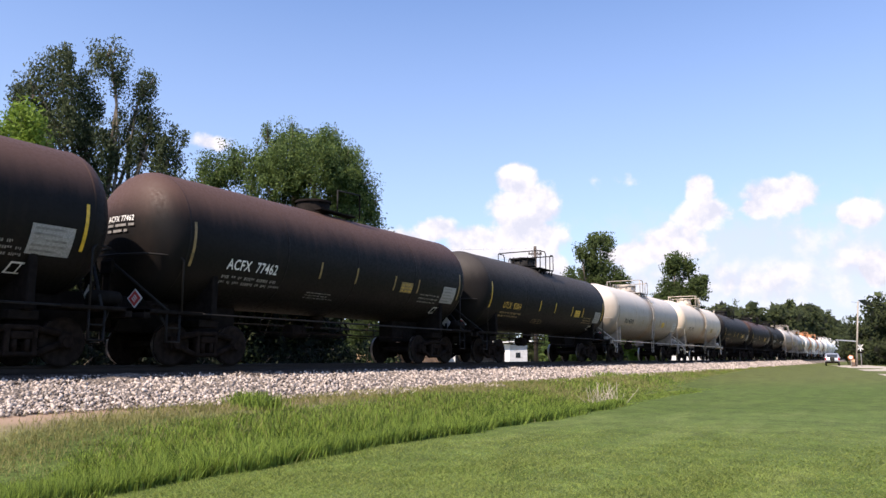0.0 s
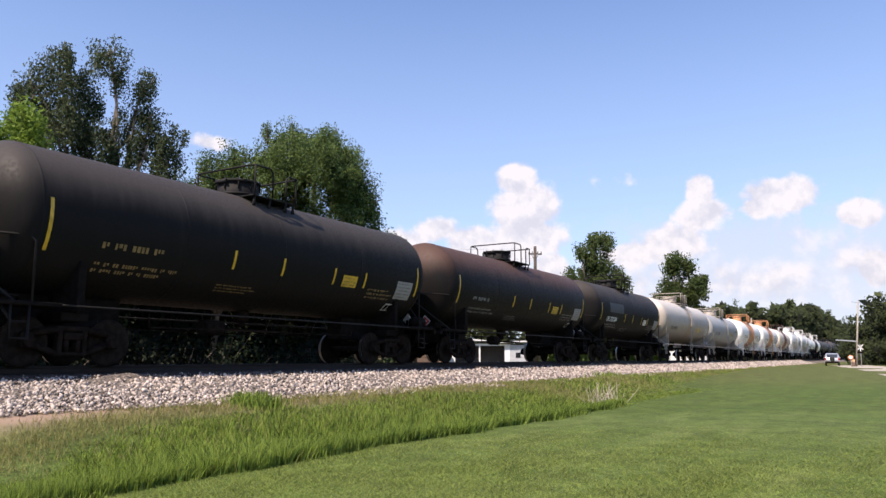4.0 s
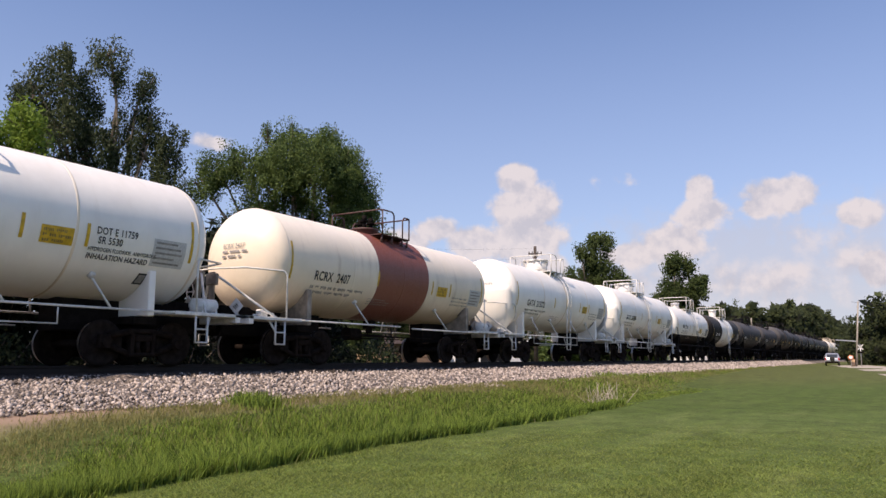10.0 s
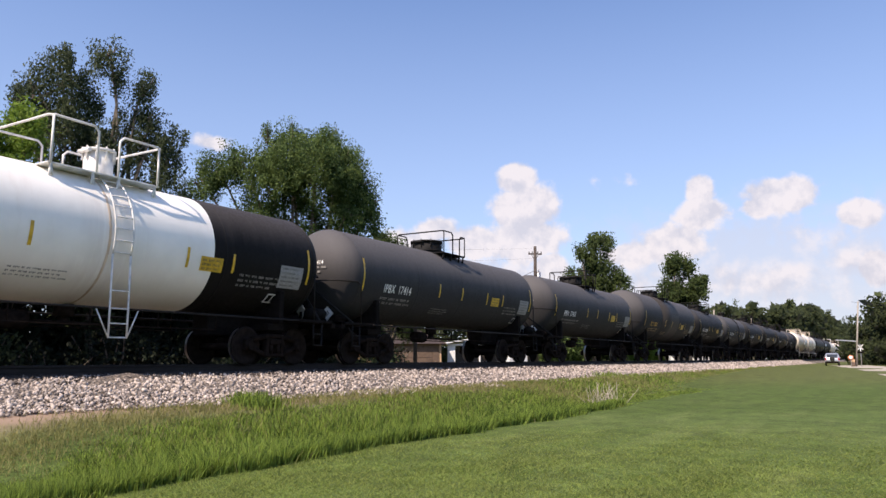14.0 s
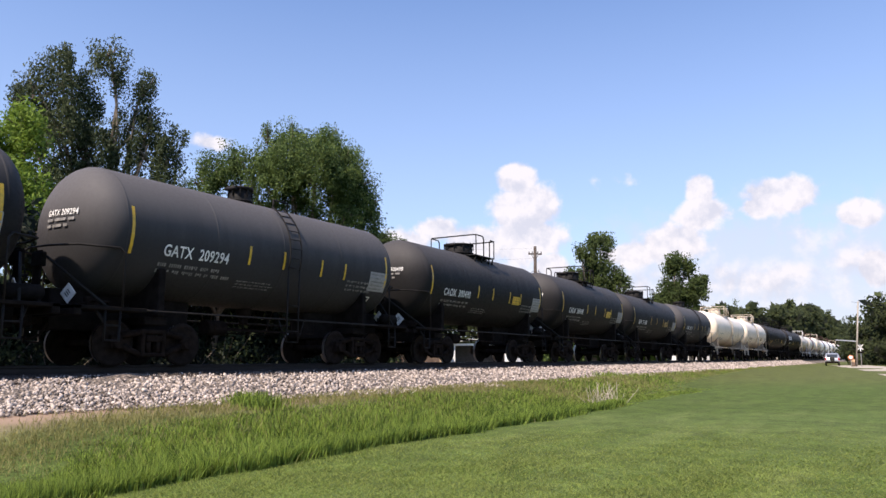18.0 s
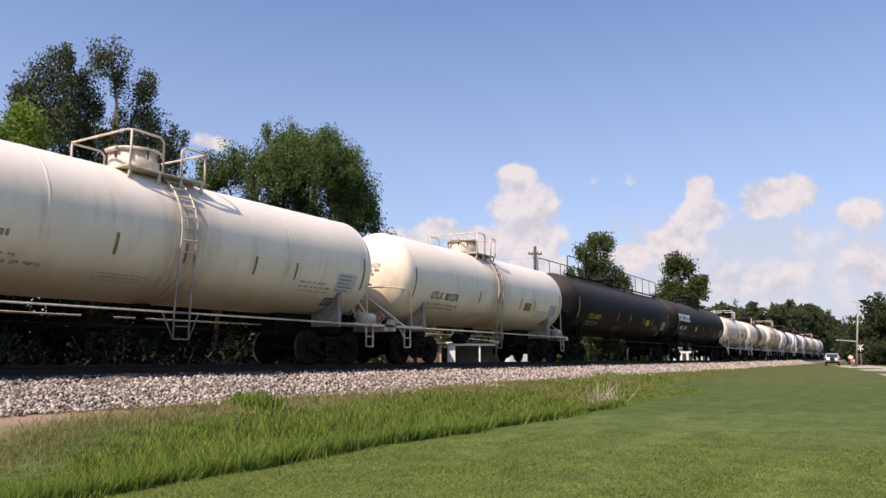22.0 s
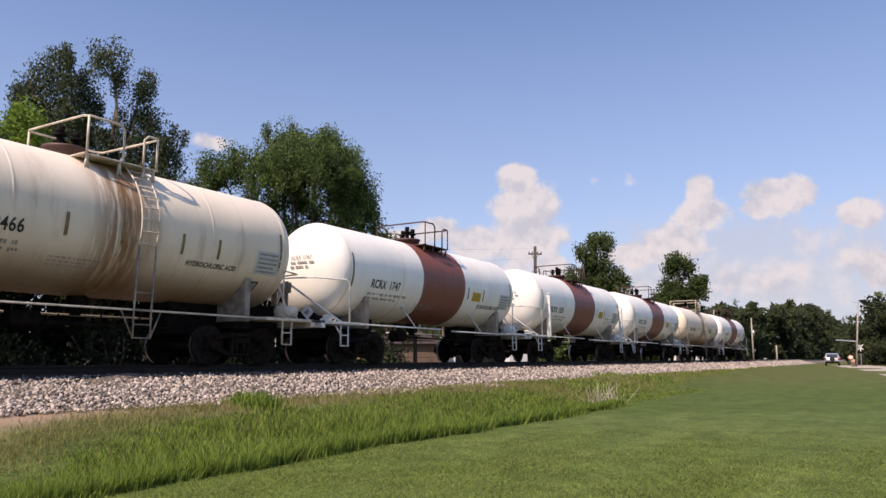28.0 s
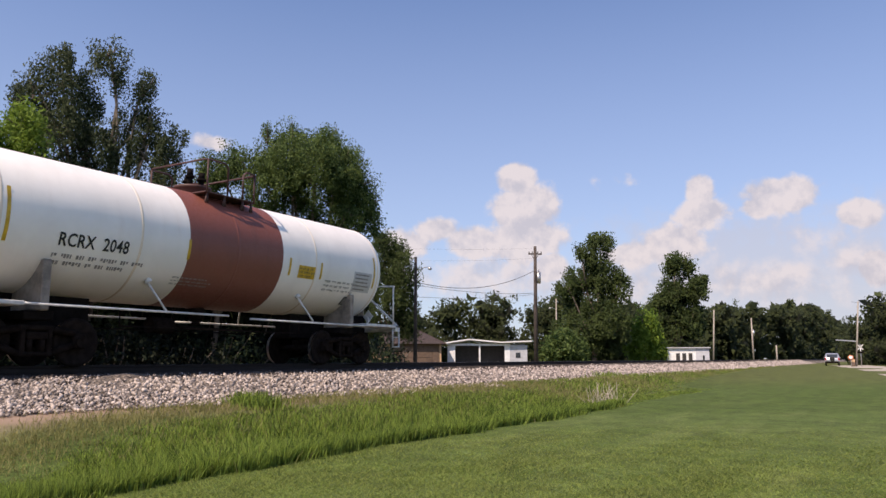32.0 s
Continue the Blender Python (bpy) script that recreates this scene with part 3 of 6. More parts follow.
        for i in range(k):
            fc = bm.faces.new((A[i], B[i], B[(i + 1) % k], A[(i + 1) % k]))
            fc.material_index = 1 if i == 7 else 0
        part("rail", bm, ["rail", "rail_head"], track)
    bm = box(bmesh.new(), -0.115, 0.115, -1.3, 1.3, -0.16, 0, 0.012)
    tie = mesh_from("tie", bm, "tie")
    for k in range(290):
        part("tie", tie, None, track, at=pose(-6 + k * 0.53, D + random.uniform(-0.03, 0.03), RAIL - 0.176 + random.uniform(-0.006, 0.006), 0, 0, random.uniform(-1, 1)))
    bm = bmesh.new()
    for k in range(500):
        xx = 148 + k * 0.53 if k < 320 else -6.5 - (k - 320) * 0.53
        box(bm, xx - 0.115, xx + 0.115, D - 1.3, D + 1.3, RAIL - 0.336, RAIL - 0.178)
    tagged(part("far_ties", bm, "tie", track), kind="stuff")


build_track()


# ---- the train: tank cars; local x along the track, near side towards -y, z from the rail top ----
def wheel_mesh():
    bm = bmesh.new()
    for s in (-1, 1):
        y0 = s * 0.72
        prof = [(0.0, 0.0), (0.0, 0.09), (-0.02, 0.1), (-0.045, 0.3), (-0.03, 0.4), (0.0, 0.44), (0.005, 0.457), (-0.1, 0.462), (-0.105, 0.485), (-0.135, 0.485), (-0.14, 0.4), (-0.1, 0.3), (-0.1, 0.1), (-0.14, 0.09)]
        w = bmesh.new()
        revolve(w, [(-s * a if s < 0 else a, r) for a, r in prof], 28, "Y")
        for f in w.faces:
            f.material_index = 1 if 0.45 < math.hypot(f.calc_center_median().x, f.calc_center_median().z) < 0.475 and abs(f.normal.y) < 0.5 else 0
        bmesh.ops.translate(w, verts=w.verts[:], vec=(0, y0 + s * 0.07, 0))
        tmp = bpy.data.meshes.new("tmp")
        w.to_mesh(tmp)
        w.free()
        bm.from_mesh(tmp)
        bpy.data.meshes.remove(tmp)
        cyl(bm, (0, s * 0.78, 0), (0, s * 1.12, 0), 0.075, n=10)
        for k in range(3):
            a = k * 2.094
            box(bm, 0.045 * math.cos(a) - 0.015, 0.045 * math.cos(a) + 0.015, s * 1.115 - 0.012, s * 1.115 + 0.012, 0.045 * math.sin(a) - 0.015, 0.045 * math.sin(a) + 0.015)
    cyl(bm, (0, -0.75, 0), (0, 0.75, 0), 0.085, n=10)
    return mesh_from("wheelset", bm, ["wheel", "tread"])


def side_frame_mesh():
    bm = bmesh.new()
    # the cast frame's outline as one thick plate with two windows left open by bars
    for s in (-1, 1):
        box(bm, s * 0.889 - 0.13, s * 0.889 + 0.13, -0.08, 0.08, 0.33, 0.64, 0.03)     # bearing box
        cyl(bm, (s * 0.889, -0.1, 0.457), (s * 0.889, -0.13, 0.457), 0.11, n=12)
        cyl(bm, (s * 0.78, 0, 0.62), (s * 0.3, 0, 0.7), 0.075, n=6)
        cyl(bm, (s * 0.8, 0, 0.42), (s * 0.3, 0, 0.22), 0.075, n=6)
        box(bm, s * 0.26 - 0.05, s * 0.26 + 0.05, -0.09, 0.09, 0.2, 0.72, 0.02)        # column
        for k in (-1, 1):
            cyl(bm, (s * 0.12, k * 0.05, 0.27), (s * 0.12, k * 0.05, 0.5), 0.055, n=8)  # springs
    box(bm, -0.34, 0.34, -0.08, 0.08, 0.66, 0.77, 0.03)
    box(bm, -0.32, 0.32, -0.1, 0.1, 0.17, 0.27, 0.03)
    box(bm, -0.2, 0.2, -0.12, 0.12, 0.5, 0.64, 0.02)
    return mesh_from("side_frame", bm, "truck")


def bolster_mesh():
    bm = box(bmesh.new(), -0.18, 0.18, -0.95, 0.95, 0.5, 0.72, 0.04)
    cyl(bm, (0, 0, 0.7), (0, 0, 0.84), 0.2, n=14)
    for s in (-1, 1):
        box(bm, s * 0.4 - 0.04, s * 0.4 + 0.04, -0.85, 0.85, 0.36, 0.46, 0.02)
        box(bm, s * 0.42 - 0.03, s * 0.42 + 0.03, -0.8, -0.66, 0.28, 0.6)
        box(bm, s * 0.42 - 0.03, s * 0.42 + 0.03, 0.66, 0.8, 0.28, 0.6)
    return mesh_from("truck", bm, "truck")


WHEEL, FRAME, BOLSTER = wheel_mesh(), side_frame_mesh(), bolster_mesh()
WHEELSETS = ([], [])


def truck(car, x):
    t = part("truck", BOLSTER, None, car, "dark dusty cast-iron freight truck", pose(x, 0, 0))
    for s in (-1, 1):
        part("side_frame", FRAME, None, t, at=pose(0, s * 1.0, 0, 0, 0, 0 if s < 0 else 180))
        WHEELSETS[0 if s < 0 else 1].append(part("wheelset", WHEEL, None, t, at=pose(s * 0.889, 0, 0.457)))


def coupler_mesh():
    bm = box(bmesh.new(), -0.45, 0.0, -0.07, 0.07, 0.82, 0.98, 0.02)
    box(bm, -0.02, 0.16, -0.14, 0.1, 0.76, 1.04, 0.04)
    box(bm, 0.1, 0.24, 0.03, 0.15, 0.78, 1.02, 0.03)
    tube(bm, [(-0.2, 0.3, 0.85), (-0.05, 0.32, 0.6), (0.15, 0.25, 0.52), (0.28, 0.12, 0.6)], 0.025, 6)
    return mesh_from("coupler", bm, "truck")


COUPLER = coupler_mesh()


def brake_wheel_mesh(mat):
    bm = bmesh.new()
    n = 16
    rings = [[bm.verts.new((0.016 * math.sin(j * 1.2566), (0.27 + 0.016 * math.cos(j * 1.2566)) * math.cos(2 * math.pi * k / n), (0.27 + 0.016 * math.cos(j * 1.2566)) * math.sin(2 * math.pi * k / n))) for j in range(5)] for k in range(n)]
    for k in range(n):
        for j in range(5):
            bm.faces.new((rings[k][j], rings[(k + 1) % n][j], rings[(k + 1) % n][(j + 1) % 5], rings[k][(j + 1) % 5]))
    for k in range(5):
        a = 2 * math.pi * k / 5
        cyl(bm, (0, 0, 0), (0.0, 0.26 * math.cos(a), 0.26 * math.sin(a)), 0.012, n=5)
    cyl(bm, (-0.02, 0, 0), (0.2, 0, 0), 0.04, n=8)
    return mesh_from("brake_wheel", bm, mat)


def placard_mesh(face):
    bm = bmesh.new()
    box(bm, -0.01, 0.01, -0.15, 0.15, -0.15, 0.15, 0, 0)
    box(bm, -0.016, -0.01, -0.125, 0.125, -0.125, 0.125, 0, 1)
    for k in (-0.05, 0.0, 0.05):
        box(bm, -0.02, -0.016, -0.06, 0.06, k - 0.012, k + 0.012, 0, 2)
    bmesh.ops.rotate(bm, verts=bm.verts[:], matrix=Matrix.Rotation(radians(45), 3, "X"))
    return mesh_from("placard", bm, ["placard", face, "ink_black" if face == "placard" else "placard"])


PLACARD = {"red": placard_mesh("red"), "white": placard_mesh("placard")}
BRAKE_WHEEL = {k: brake_wheel_mesh(k) for k in ("pipe_white", "pipe_dusty", "pipe_cream", "pipe_black")}
FONT_CACHE = {}


def glyphs(text):
    """Flat outline triangles of a word, one unit high capitals."""
    if text not in FONT_CACHE:
        cu = bpy.data.curves.new("word", "FONT")
        cu.body, cu.size, cu.resolution_u, cu.space_character, cu.offset = text, 1.36, 3, 1.06, 0.022
        ob = bpy.data.objects.new("word", cu)
        scene.collection.objects.link(ob)
        dg = bpy.context.evaluated_depsgraph_get()
        me = ob.evaluated_get(dg).to_mesh()
        me.calc_loop_triangles()
        v = [tuple(p.co) for p in me.vertices]
        f = [tuple(t.vertices) for t in me.loop_triangles]
        ob.evaluated_get(dg).to_mesh_clear()
        bpy.data.objects.remove(ob)
        bpy.data.curves.remove(cu)
        FONT_CACHE[text] = (v, f)
    return FONT_CACHE[text]


def wrap(u, v, r, zc, lift):
    """A spot on the near side of the tank: u along it, v up the curve from the marking line below mid height."""
    v -= 0.42 if r < 1.49 else 0.62
    a = v / r
    return (u, -(r + lift) * math.cos(a), zc + (r + lift) * math.sin(a))


def word_mesh(bm, text, u, v, h, r, zc, lift=0.011, wide=0.77, m=0):
    vs, fs = glyphs(text)
    pts = [bm.verts.new(wrap(u + x * h * wide, v + y * h, r, zc, lift)) for x, y, _ in vs]
    for f in fs:
        bm.faces.new([pts[i] for i in f]).material_index = m


def patch(bm, u0, u1, v0, v1, r, zc, lift=0.008, m=0, skew=0.0, n=3):
    """A thin plate or strip of tape bent to the tank."""
    rows = []
    for k in range(n + 1):
        v = v0 + (v1 - v0) * k / n
        s = skew * k / n
        rows.append((bm.verts.new(wrap(u0 + s, v, r, zc, lift)), bm.verts.new(wrap(u1 + s, v, r, zc, lift))))
    for a, b in zip(rows, rows[1:]):
        bm.faces.new((a[0], a[1], b[1], b[0])).material_index = m


def text_bars(bm, u, v, width, rows, r, zc, h=0.07, gap=0.06, seed=1, m=0):
    """Rows of small print too worn to read: strokes of a letter's size."""
    rn = random.Random(seed)
    for k in range(rows):
        x, y = u, v - k * (h + gap)
        end = u + width * rn.uniform(0.75, 1.0)
        while x < end:
            for j in range(rn.choice((2, 3, 4, 6))):
                w = h * rn.choice((0.35, 0.5, 0.6))
                low = rn.choice((0, 0, h * 0.35))
                patch(bm, x, x + w, y + low, y + h, r, zc, 0.009, m, n=1)
                x += w + h * 0.25
            x += h * 0.9


CARS = []


def tank_car(L, R, L0, R1, top, dia, paint, word, ink, trim, notice=(), ladder=True, dome="round", rail=True, band=None, band_paint=None, lower=None,
             placard="white", label="", sticker="yellow", seed=0, long_walk=False, word_frac=0.1, word_h=0.27, tape="yellow", under=True, dome_at=-0.3, lad=0.1, spans=(0.7, 0.45), dome_r=0.56, dome_h=0.46, word_v=-0.09, sticker_at=0.69, two=False, end_out=0.04, air=True, rings=True, shield=False, fit="",
             clean=False, rail_h=0.78, extra=None):
    """L, R: ends of the straight shell along the track at the clip's start; L0, R1: the pulling faces."""
    rn = random.Random(seed)
    c = (L0 + R1) / 2
    car = new("tank_car")
    car.matrix_basis = pose(c, D, RAIL)
    tagged(car, label, "tank car", "freight train tank cars")
    CARS.append((car, c))
    l, r_, a0, a1 = L - c, R - c, L0 - c, R1 - c
    ln = r_ - l
    mid = (l + r_) / 2
    rad = dia / 2
    zc = top - rad
    hd = 0.255 * dia
    # shell with dished heads
    cuts = [l, r_] + ([l + band[0] * ln, l + band[1] * ln] if band else [])
    cuts += [l + ln * k / 6 for k in range(1, 6)]
    prof = [(l - hd * math.cos(t), rad * math.sin(t)) for t in [math.pi / 2 * k / 9 for k in range(9)]]
    prof += [(x, rad) for x in sorted(set(cuts))]
    prof += [(r_ + hd * math.cos(t), rad * math.sin(t)) for t in [math.pi / 2 * k / 9 for k in range(8, -1, -1)]]
    mats = [paint]
    if band:
        mats.append(band_paint)
    if lower:
        mats.append(lower[1])

    def pick(p):
        if band and l + band[0] * ln < p.x < l + band[1] * ln:
            return 1
        if lower and p.z < lower[0]:
            return len(mats) - 1
        return 0

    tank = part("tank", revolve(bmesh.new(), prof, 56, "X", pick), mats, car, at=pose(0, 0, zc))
    if rings:
        for k in (0.0, 0.26, 0.5, 0.75, 1.0) if ln < 15 else (0.0, 0.17, 0.33, 0.5, 0.67, 0.83, 1.0):
            bm = bmesh.new()
            x = l + k * ln
            revolve(bm, [(x - 0.03, rad), (x - 0.02, rad + 0.005), (x + 0.02, rad + 0.005), (x + 0.03, rad)], 56, "X",
                    lambda p: (1 if band and l + band[0] * ln < p.x < l + band[1] * ln else len(mats) - 1 if lower and p.z < lower[0] else 0))
            part("weld_seam", bm, [{"white": "cream", "greywhite": "stained"}.get(q, q) for q in mats], tank)
    low, trim = trim, ("pipe_black" if lower else trim)
    dark = trim == "pipe_black"
    body = {"pipe_white": "white", "pipe_dusty": "greywhite", "pipe_cream": "stained", "pipe_black": "steel_black"}[trim]
    # frame below
    for s, e, face in ((1, l, a0), (-1, r_, a1)):
        part("center_sill", box(bmesh.new(), *sorted((face + s * 0.35, e + s * 2.6)), -0.28, 0.28, 0.72, zc - rad + 0.12, 0.02), "steel_black", car)
        part("bolster_saddle", box(bmesh.new(), *sorted((e + s * 0.95, e + s * 1.12)), -1.27, 1.27, 1.04, zc - rad * 0.55, 0.02),
             body if clean else "steel_black" if dark or lower else "saddle", car)
        part("body_bolster", box(bmesh.new(), *sorted((e + s * 0.75, e + s * 1.33)), -1.1, 1.1, 0.86, 1.04, 0.02), "steel_black", car)
        truck(car, e + s * 1.04)
        part("coupler", COUPLER, None, car, at=pose(face + s * 0.12, 0, 0, 0, 0, 180 if s > 0 else 0))
        pf = box(bmesh.new(), *sorted((face + s * 0.14, e + s * 0.55)), -1.45, -0.62, 1.1, 1.18, 0.012)
        box(pf, *sorted((face + s * 0.14, e + s * 0.55)), 0.62, 1.45, 1.1, 1.18, 0.012)
        box(pf, *sorted((face + s * 0.14, face + s * 0.3)), -1.45, 1.45, 0.98, 1.18, 0.012)
        part("end_platform", pf, trim if not dark else "steel_black", car)
        x1 = face + s * 0.22
        hb = bmesh.new()
        xn = e - s * (0.04 if s > 0 else end_out)
        half = [(xn, 1.43, 1.14), (xn, 1.42, 2.3), (xn - s * 0.1, 1.38, 2.4), (x1 + s * 0.2, 1.0, 2.42), (x1, 0.3, 2.42)]
        tube(hb, half + [(x, -y, z) for x, y, z in half[::-1]], 0.023, 7)
        part("end_handrail", hb, trim, car)
        cp = box(bmesh.new(), x1 - 0.02, x1 + 0.02, -0.11, 0.11, 1.1, 2.34, 0.01)
        box(cp, x1 - 0.05, x1 + 0.05, -0.2, 0.2, 2.0, 2.3, 0.02)
        part("brake_post", cp, "saddle" if trim != "pipe_black" else "steel_black", car)
        for y in (-1, 1):
            st = bmesh.new()
            xa, xb = xn - s * 0.36, xn - s * 0.02
            tube(st, [(xa, y * 1.4, 1.12), (xa, y * 1.4, 0.5), (xb, y * 1.4, 0.5), (xb, y * 1.4, 1.12)], 0.024, 6)
            tube(st, [(xa, y * 1.4, 0.8), (xb, y * 1.4, 0.8)], 0.018, 6)
            part("sill_step", st, trim, car)
        br = bmesh.new()
        cyl(br, (x1, -0.1, 2.28), (xn - s * 0.3, -1.38, 1.16), 0.032, n=6)
        cyl(br, (x1, 0.1, 2.28), (xn - s * 0.3, 1.38, 1.16), 0.032, n=6)
        cyl(br, (xn - s * 0.5, -1.3, 1.1), (xn - s * 0.34, -1.4, 0.8), 0.03, n=6)
        part("diagonal_brace", br, trim, car)
        for py, face_kind in ((-0.62, placard), (-0.08, "white")) if two else ((-0.55, placard),):
            part("placard", PLACARD[face_kind], None, car, "diamond hazard placard with unreadable marks", pose(face + s * 0.56, py, 1.46, 0, 0, (0 if s > 0 else 180) + s * 8))
            part("placard_bracket", box(bmesh.new(), face + s * 0.59 - 0.012, face + s * 0.59 + 0.012, py - 0.04, py + 0.04, 1.15, 1.45), trim, car)
    if shield:
        for s, e in ((1, l), (-1, r_)):
            hb = bmesh.new()
            grid = []
            for k in range(9):
                z = 1.2 + (zc + 0.25 - 1.2) * k / 8
                wide = 0.8 + 0.62 * min(1.0, max(0.0, (z - 1.2) / 0.75))
                row = []
                for j in range(13):
                    yy = wide * (j / 6 - 1)
                    q = 1 - (yy * yy + (z - zc) ** 2) / (1.14 * rad) ** 2
                    row.append(hb.verts.new((e - s * (hd * 1.04 * math.sqrt(max(0.0, q)) + 0.05), yy, z)))
                grid.append(row)
            for p, q in zip(grid, grid[1:]):
                for j in range(12):
                    hb.faces.new((p[j], p[j + 1], q[j + 1], q[j])).smooth = True
            bmesh.ops.recalc_face_normals(hb, faces=hb.faces[:])
            bmesh.ops.solidify(hb, geom=hb.faces[:], thickness=0.025)
            part("head_shield", hb, paint, car, "white half-height steel head shield")
    part("brake_wheel", BRAKE_WHEEL[trim], None, car, at=pose(a0 + 0.12, 0.55, 1.85))
    at = bmesh.new()
    ep = [(-0.38, 0.0), (-0.36, 0.1), (-0.3, 0.16), (0.3, 0.16), (0.36, 0.1), (0.38, 0.0)]
    revolve(at, ep, 16)
    for k in (-0.2, 0.2):
        box(at, k - 0.03, k + 0.03, -0.22, 0.22, -0.26, -0.12)
    if air:
        part("air_tank", at, trim if not dark else "steel_black", car, at=pose(r_ + 0.55 * hd + 0.25, -0.95, 1.38))
    vb = bmesh.new()
    box(vb, -0.14, 0.14, -0.1, 0.1, 0, 0.2, 0.03)
    tube(vb, [(-0.3, 0, 0.05), (-0.1, 0, 0.05), (-0.1, -0.15, 0.12), (0.3, -0.12, 0.1), (0.42, 0.1, 0.02)], 0.022, 6)
    part("brake_valve", vb, trim if not dark else "truck", car, at=pose(l - 0.35, -0.85, 1.2))
    # side pipe rail and its stays
    stays = clean or band_paint == "brown"
    for y in (-1, 1):
        sb = bmesh.new()
        if band_paint == "brown":
            tube(sb, [(l + 0.5, y * 1.42, 1.14), (mid - 0.25, y * 1.42, 1.14)], 0.026, 7)
            tube(sb, [(mid + 0.45, y * 1.42, 1.1), (r_ - 0.5, y * 1.42, 1.1)], 0.026, 7)
        else:
            tube(sb, [(l + 0.5, y * 1.42, 1.14), (r_ - 0.5, y * 1.42, 1.14)], 0.024, 7)
        for k in ((0.3, 0.72) if band_paint == "brown" else (0.2, 0.38, 0.62, 0.8)) if stays else ():
            k = l + k * ln
            cyl(sb, (k + 0.26, y * 1.42, 1.14), (k, y * (rad * 0.74), zc - rad * 0.7), 0.024, n=6)
            cyl(sb, (k + 0.02, y * (rad * 0.78), zc - rad * 0.66), (k - 0.02, y * (rad * 0.72), zc - rad * 0.72), 0.06, n=8)
        part("side_rail", sb, trim, car)
    if under:
        ub = bmesh.new()
        for y in (-0.9, 0.55):
            tube(ub, [(l + 2.9, y, 0.82), (r_ - 2.9, y, 0.82)], 0.018, 5)
        for k in range(5):
            x = l + 2.9 + k * (ln - 5.8) / 4
            tube(ub, [(x, -0.9, 0.82), (x, -0.9, 1.14)], 0.016, 5)
        part("brake_pipe", ub, trim if clean else "truck", car)
        bc = bmesh.new()
        cyl(bc, (mid - 1.6, -0.3, 0.9), (mid - 1.0, -0.3, 0.9), 0.19, n=14)
        tube(bc, [(mid - 1.0, -0.3, 0.9), (mid + 1.3, -0.3, 0.86)], 0.025, 6)
        part("brake_cylinder", bc, "truck", car)
        ob_ = bmesh.new()
        cyl(ob_, (mid, 0, zc - rad - 0.25), (mid, 0, zc - rad + 0.1), 0.2, n=12)
        cyl(ob_, (mid, 0, zc - rad - 0.4), (mid, 0, zc - rad - 0.25), 0.11, n=12)
        part("bottom_outlet", ob_, trim if clean else "truck", car)
    # fittings on top
    zt = zc + rad
    xd = mid + dome_at
    fit_m = fit or {"orange": "pipe_orange", "brown": "pipe_brown"}.get(band_paint, low)
    lid_m = fit_m
    if dome == "round":
        hgt = 0.34 if dark and not fit else 0.6 if dome_r < 0.4 else dome_h
        db = bmesh.new()
        cyl(db, (0, 0, -0.25), (0, 0, hgt), dome_r, n=32)
        cyl(db, (0, 0, 0.0), (0, 0, 0.05), dome_r + 0.05, n=32)
        dm = part("manway_dome", db, fit_m, car, at=pose(xd, 0, zt))
        lb = bmesh.new()
        cyl(lb, (0, 0, hgt), (0, 0, hgt + 0.06), dome_r + 0.05, n=32)
        cyl(lb, (0, 0, hgt + 0.06), (0, 0, hgt + 0.12), dome_r - 0.02, dome_r * 0.4, 28)
        part("dome_lid", lb, fit_m, dm)
        for k in range(10):
            a = 2 * math.pi * k / 10 + 0.2
            bl = bmesh.new()
            cyl(bl, ((dome_r + 0.025) * math.cos(a), (dome_r + 0.025) * math.sin(a), hgt - 0.2), ((dome_r + 0.025) * math.cos(a), (dome_r + 0.025) * math.sin(a), hgt + 0.1), 0.02, n=6)
            part("lid_bolt", bl, "pipe_brown" if low == "pipe_cream" else fit_m, dm)
        hb = bmesh.new()
        cyl(hb, (-dome_r - 0.03, -0.2, hgt), (-dome_r - 0.03, 0.2, hgt), 0.05, n=8)
        part("lid_hinge", hb, fit_m, dm)
    elif dome == "valves":
        db = revolve(bmesh.new(), [(-0.25, 0.42), (0.1, 0.42), (0.12, 0.46), (0.18, 0.46), (0.18, 0.0)], 24, "Z")
        dm = part("manway_cover", db, "pipe_brown", car, at=pose(xd, 0, zt))
        for k, (vx, vy, hh) in enumerate(((-0.2, -0.12, 0.45), (0.18, -0.1, 0.42), (0.0, 0.2, 0.36))):
            v = bmesh.new()
            cyl(v, (vx, vy, 0.16), (vx, vy, 0.16 + hh * 0.5), 0.07, n=8)
            cyl(v, (vx, vy, 0.16 + hh * 0.5), (vx, vy, 0.16 + hh * 0.62), 0.13, n=10)
            cyl(v, (vx, vy, 0.16 + hh * 0.62), (vx, vy, 0.16 + hh), 0.08, n=8)
            part("valve", v, "steel_black", dm)
    else:
        db = revolve(bmesh.new(), [(-0.25, 0.5), (0.3, 0.5), (0.32, 0.0)], 24, "Z")
        dm = part("manway_dome", db, "steel_black", car, at=pose(xd, 0, zt))
        part("dome_lid", revolve(bmesh.new(), [(0.3, 0.55), (0.36, 0.55), (0.42, 0.3), (0.44, 0.0)], 24, "Z"), "steel_black", dm)
    g0 = mid + lad - 0.2
    g1 = g0 + 0.5
    p0, p1 = (l + 0.5, r_ - 0.5) if long_walk else (g0 - spans[0], g1 + spans[1])
    w = 0.82 if long_walk else min(1.08, rad * 0.73)
    if rail:
        zp = zt - 0.02 if long_walk else zt - 0.1
        drop = rad - math.sqrt(rad * rad - w * w)
        pb = bmesh.new()
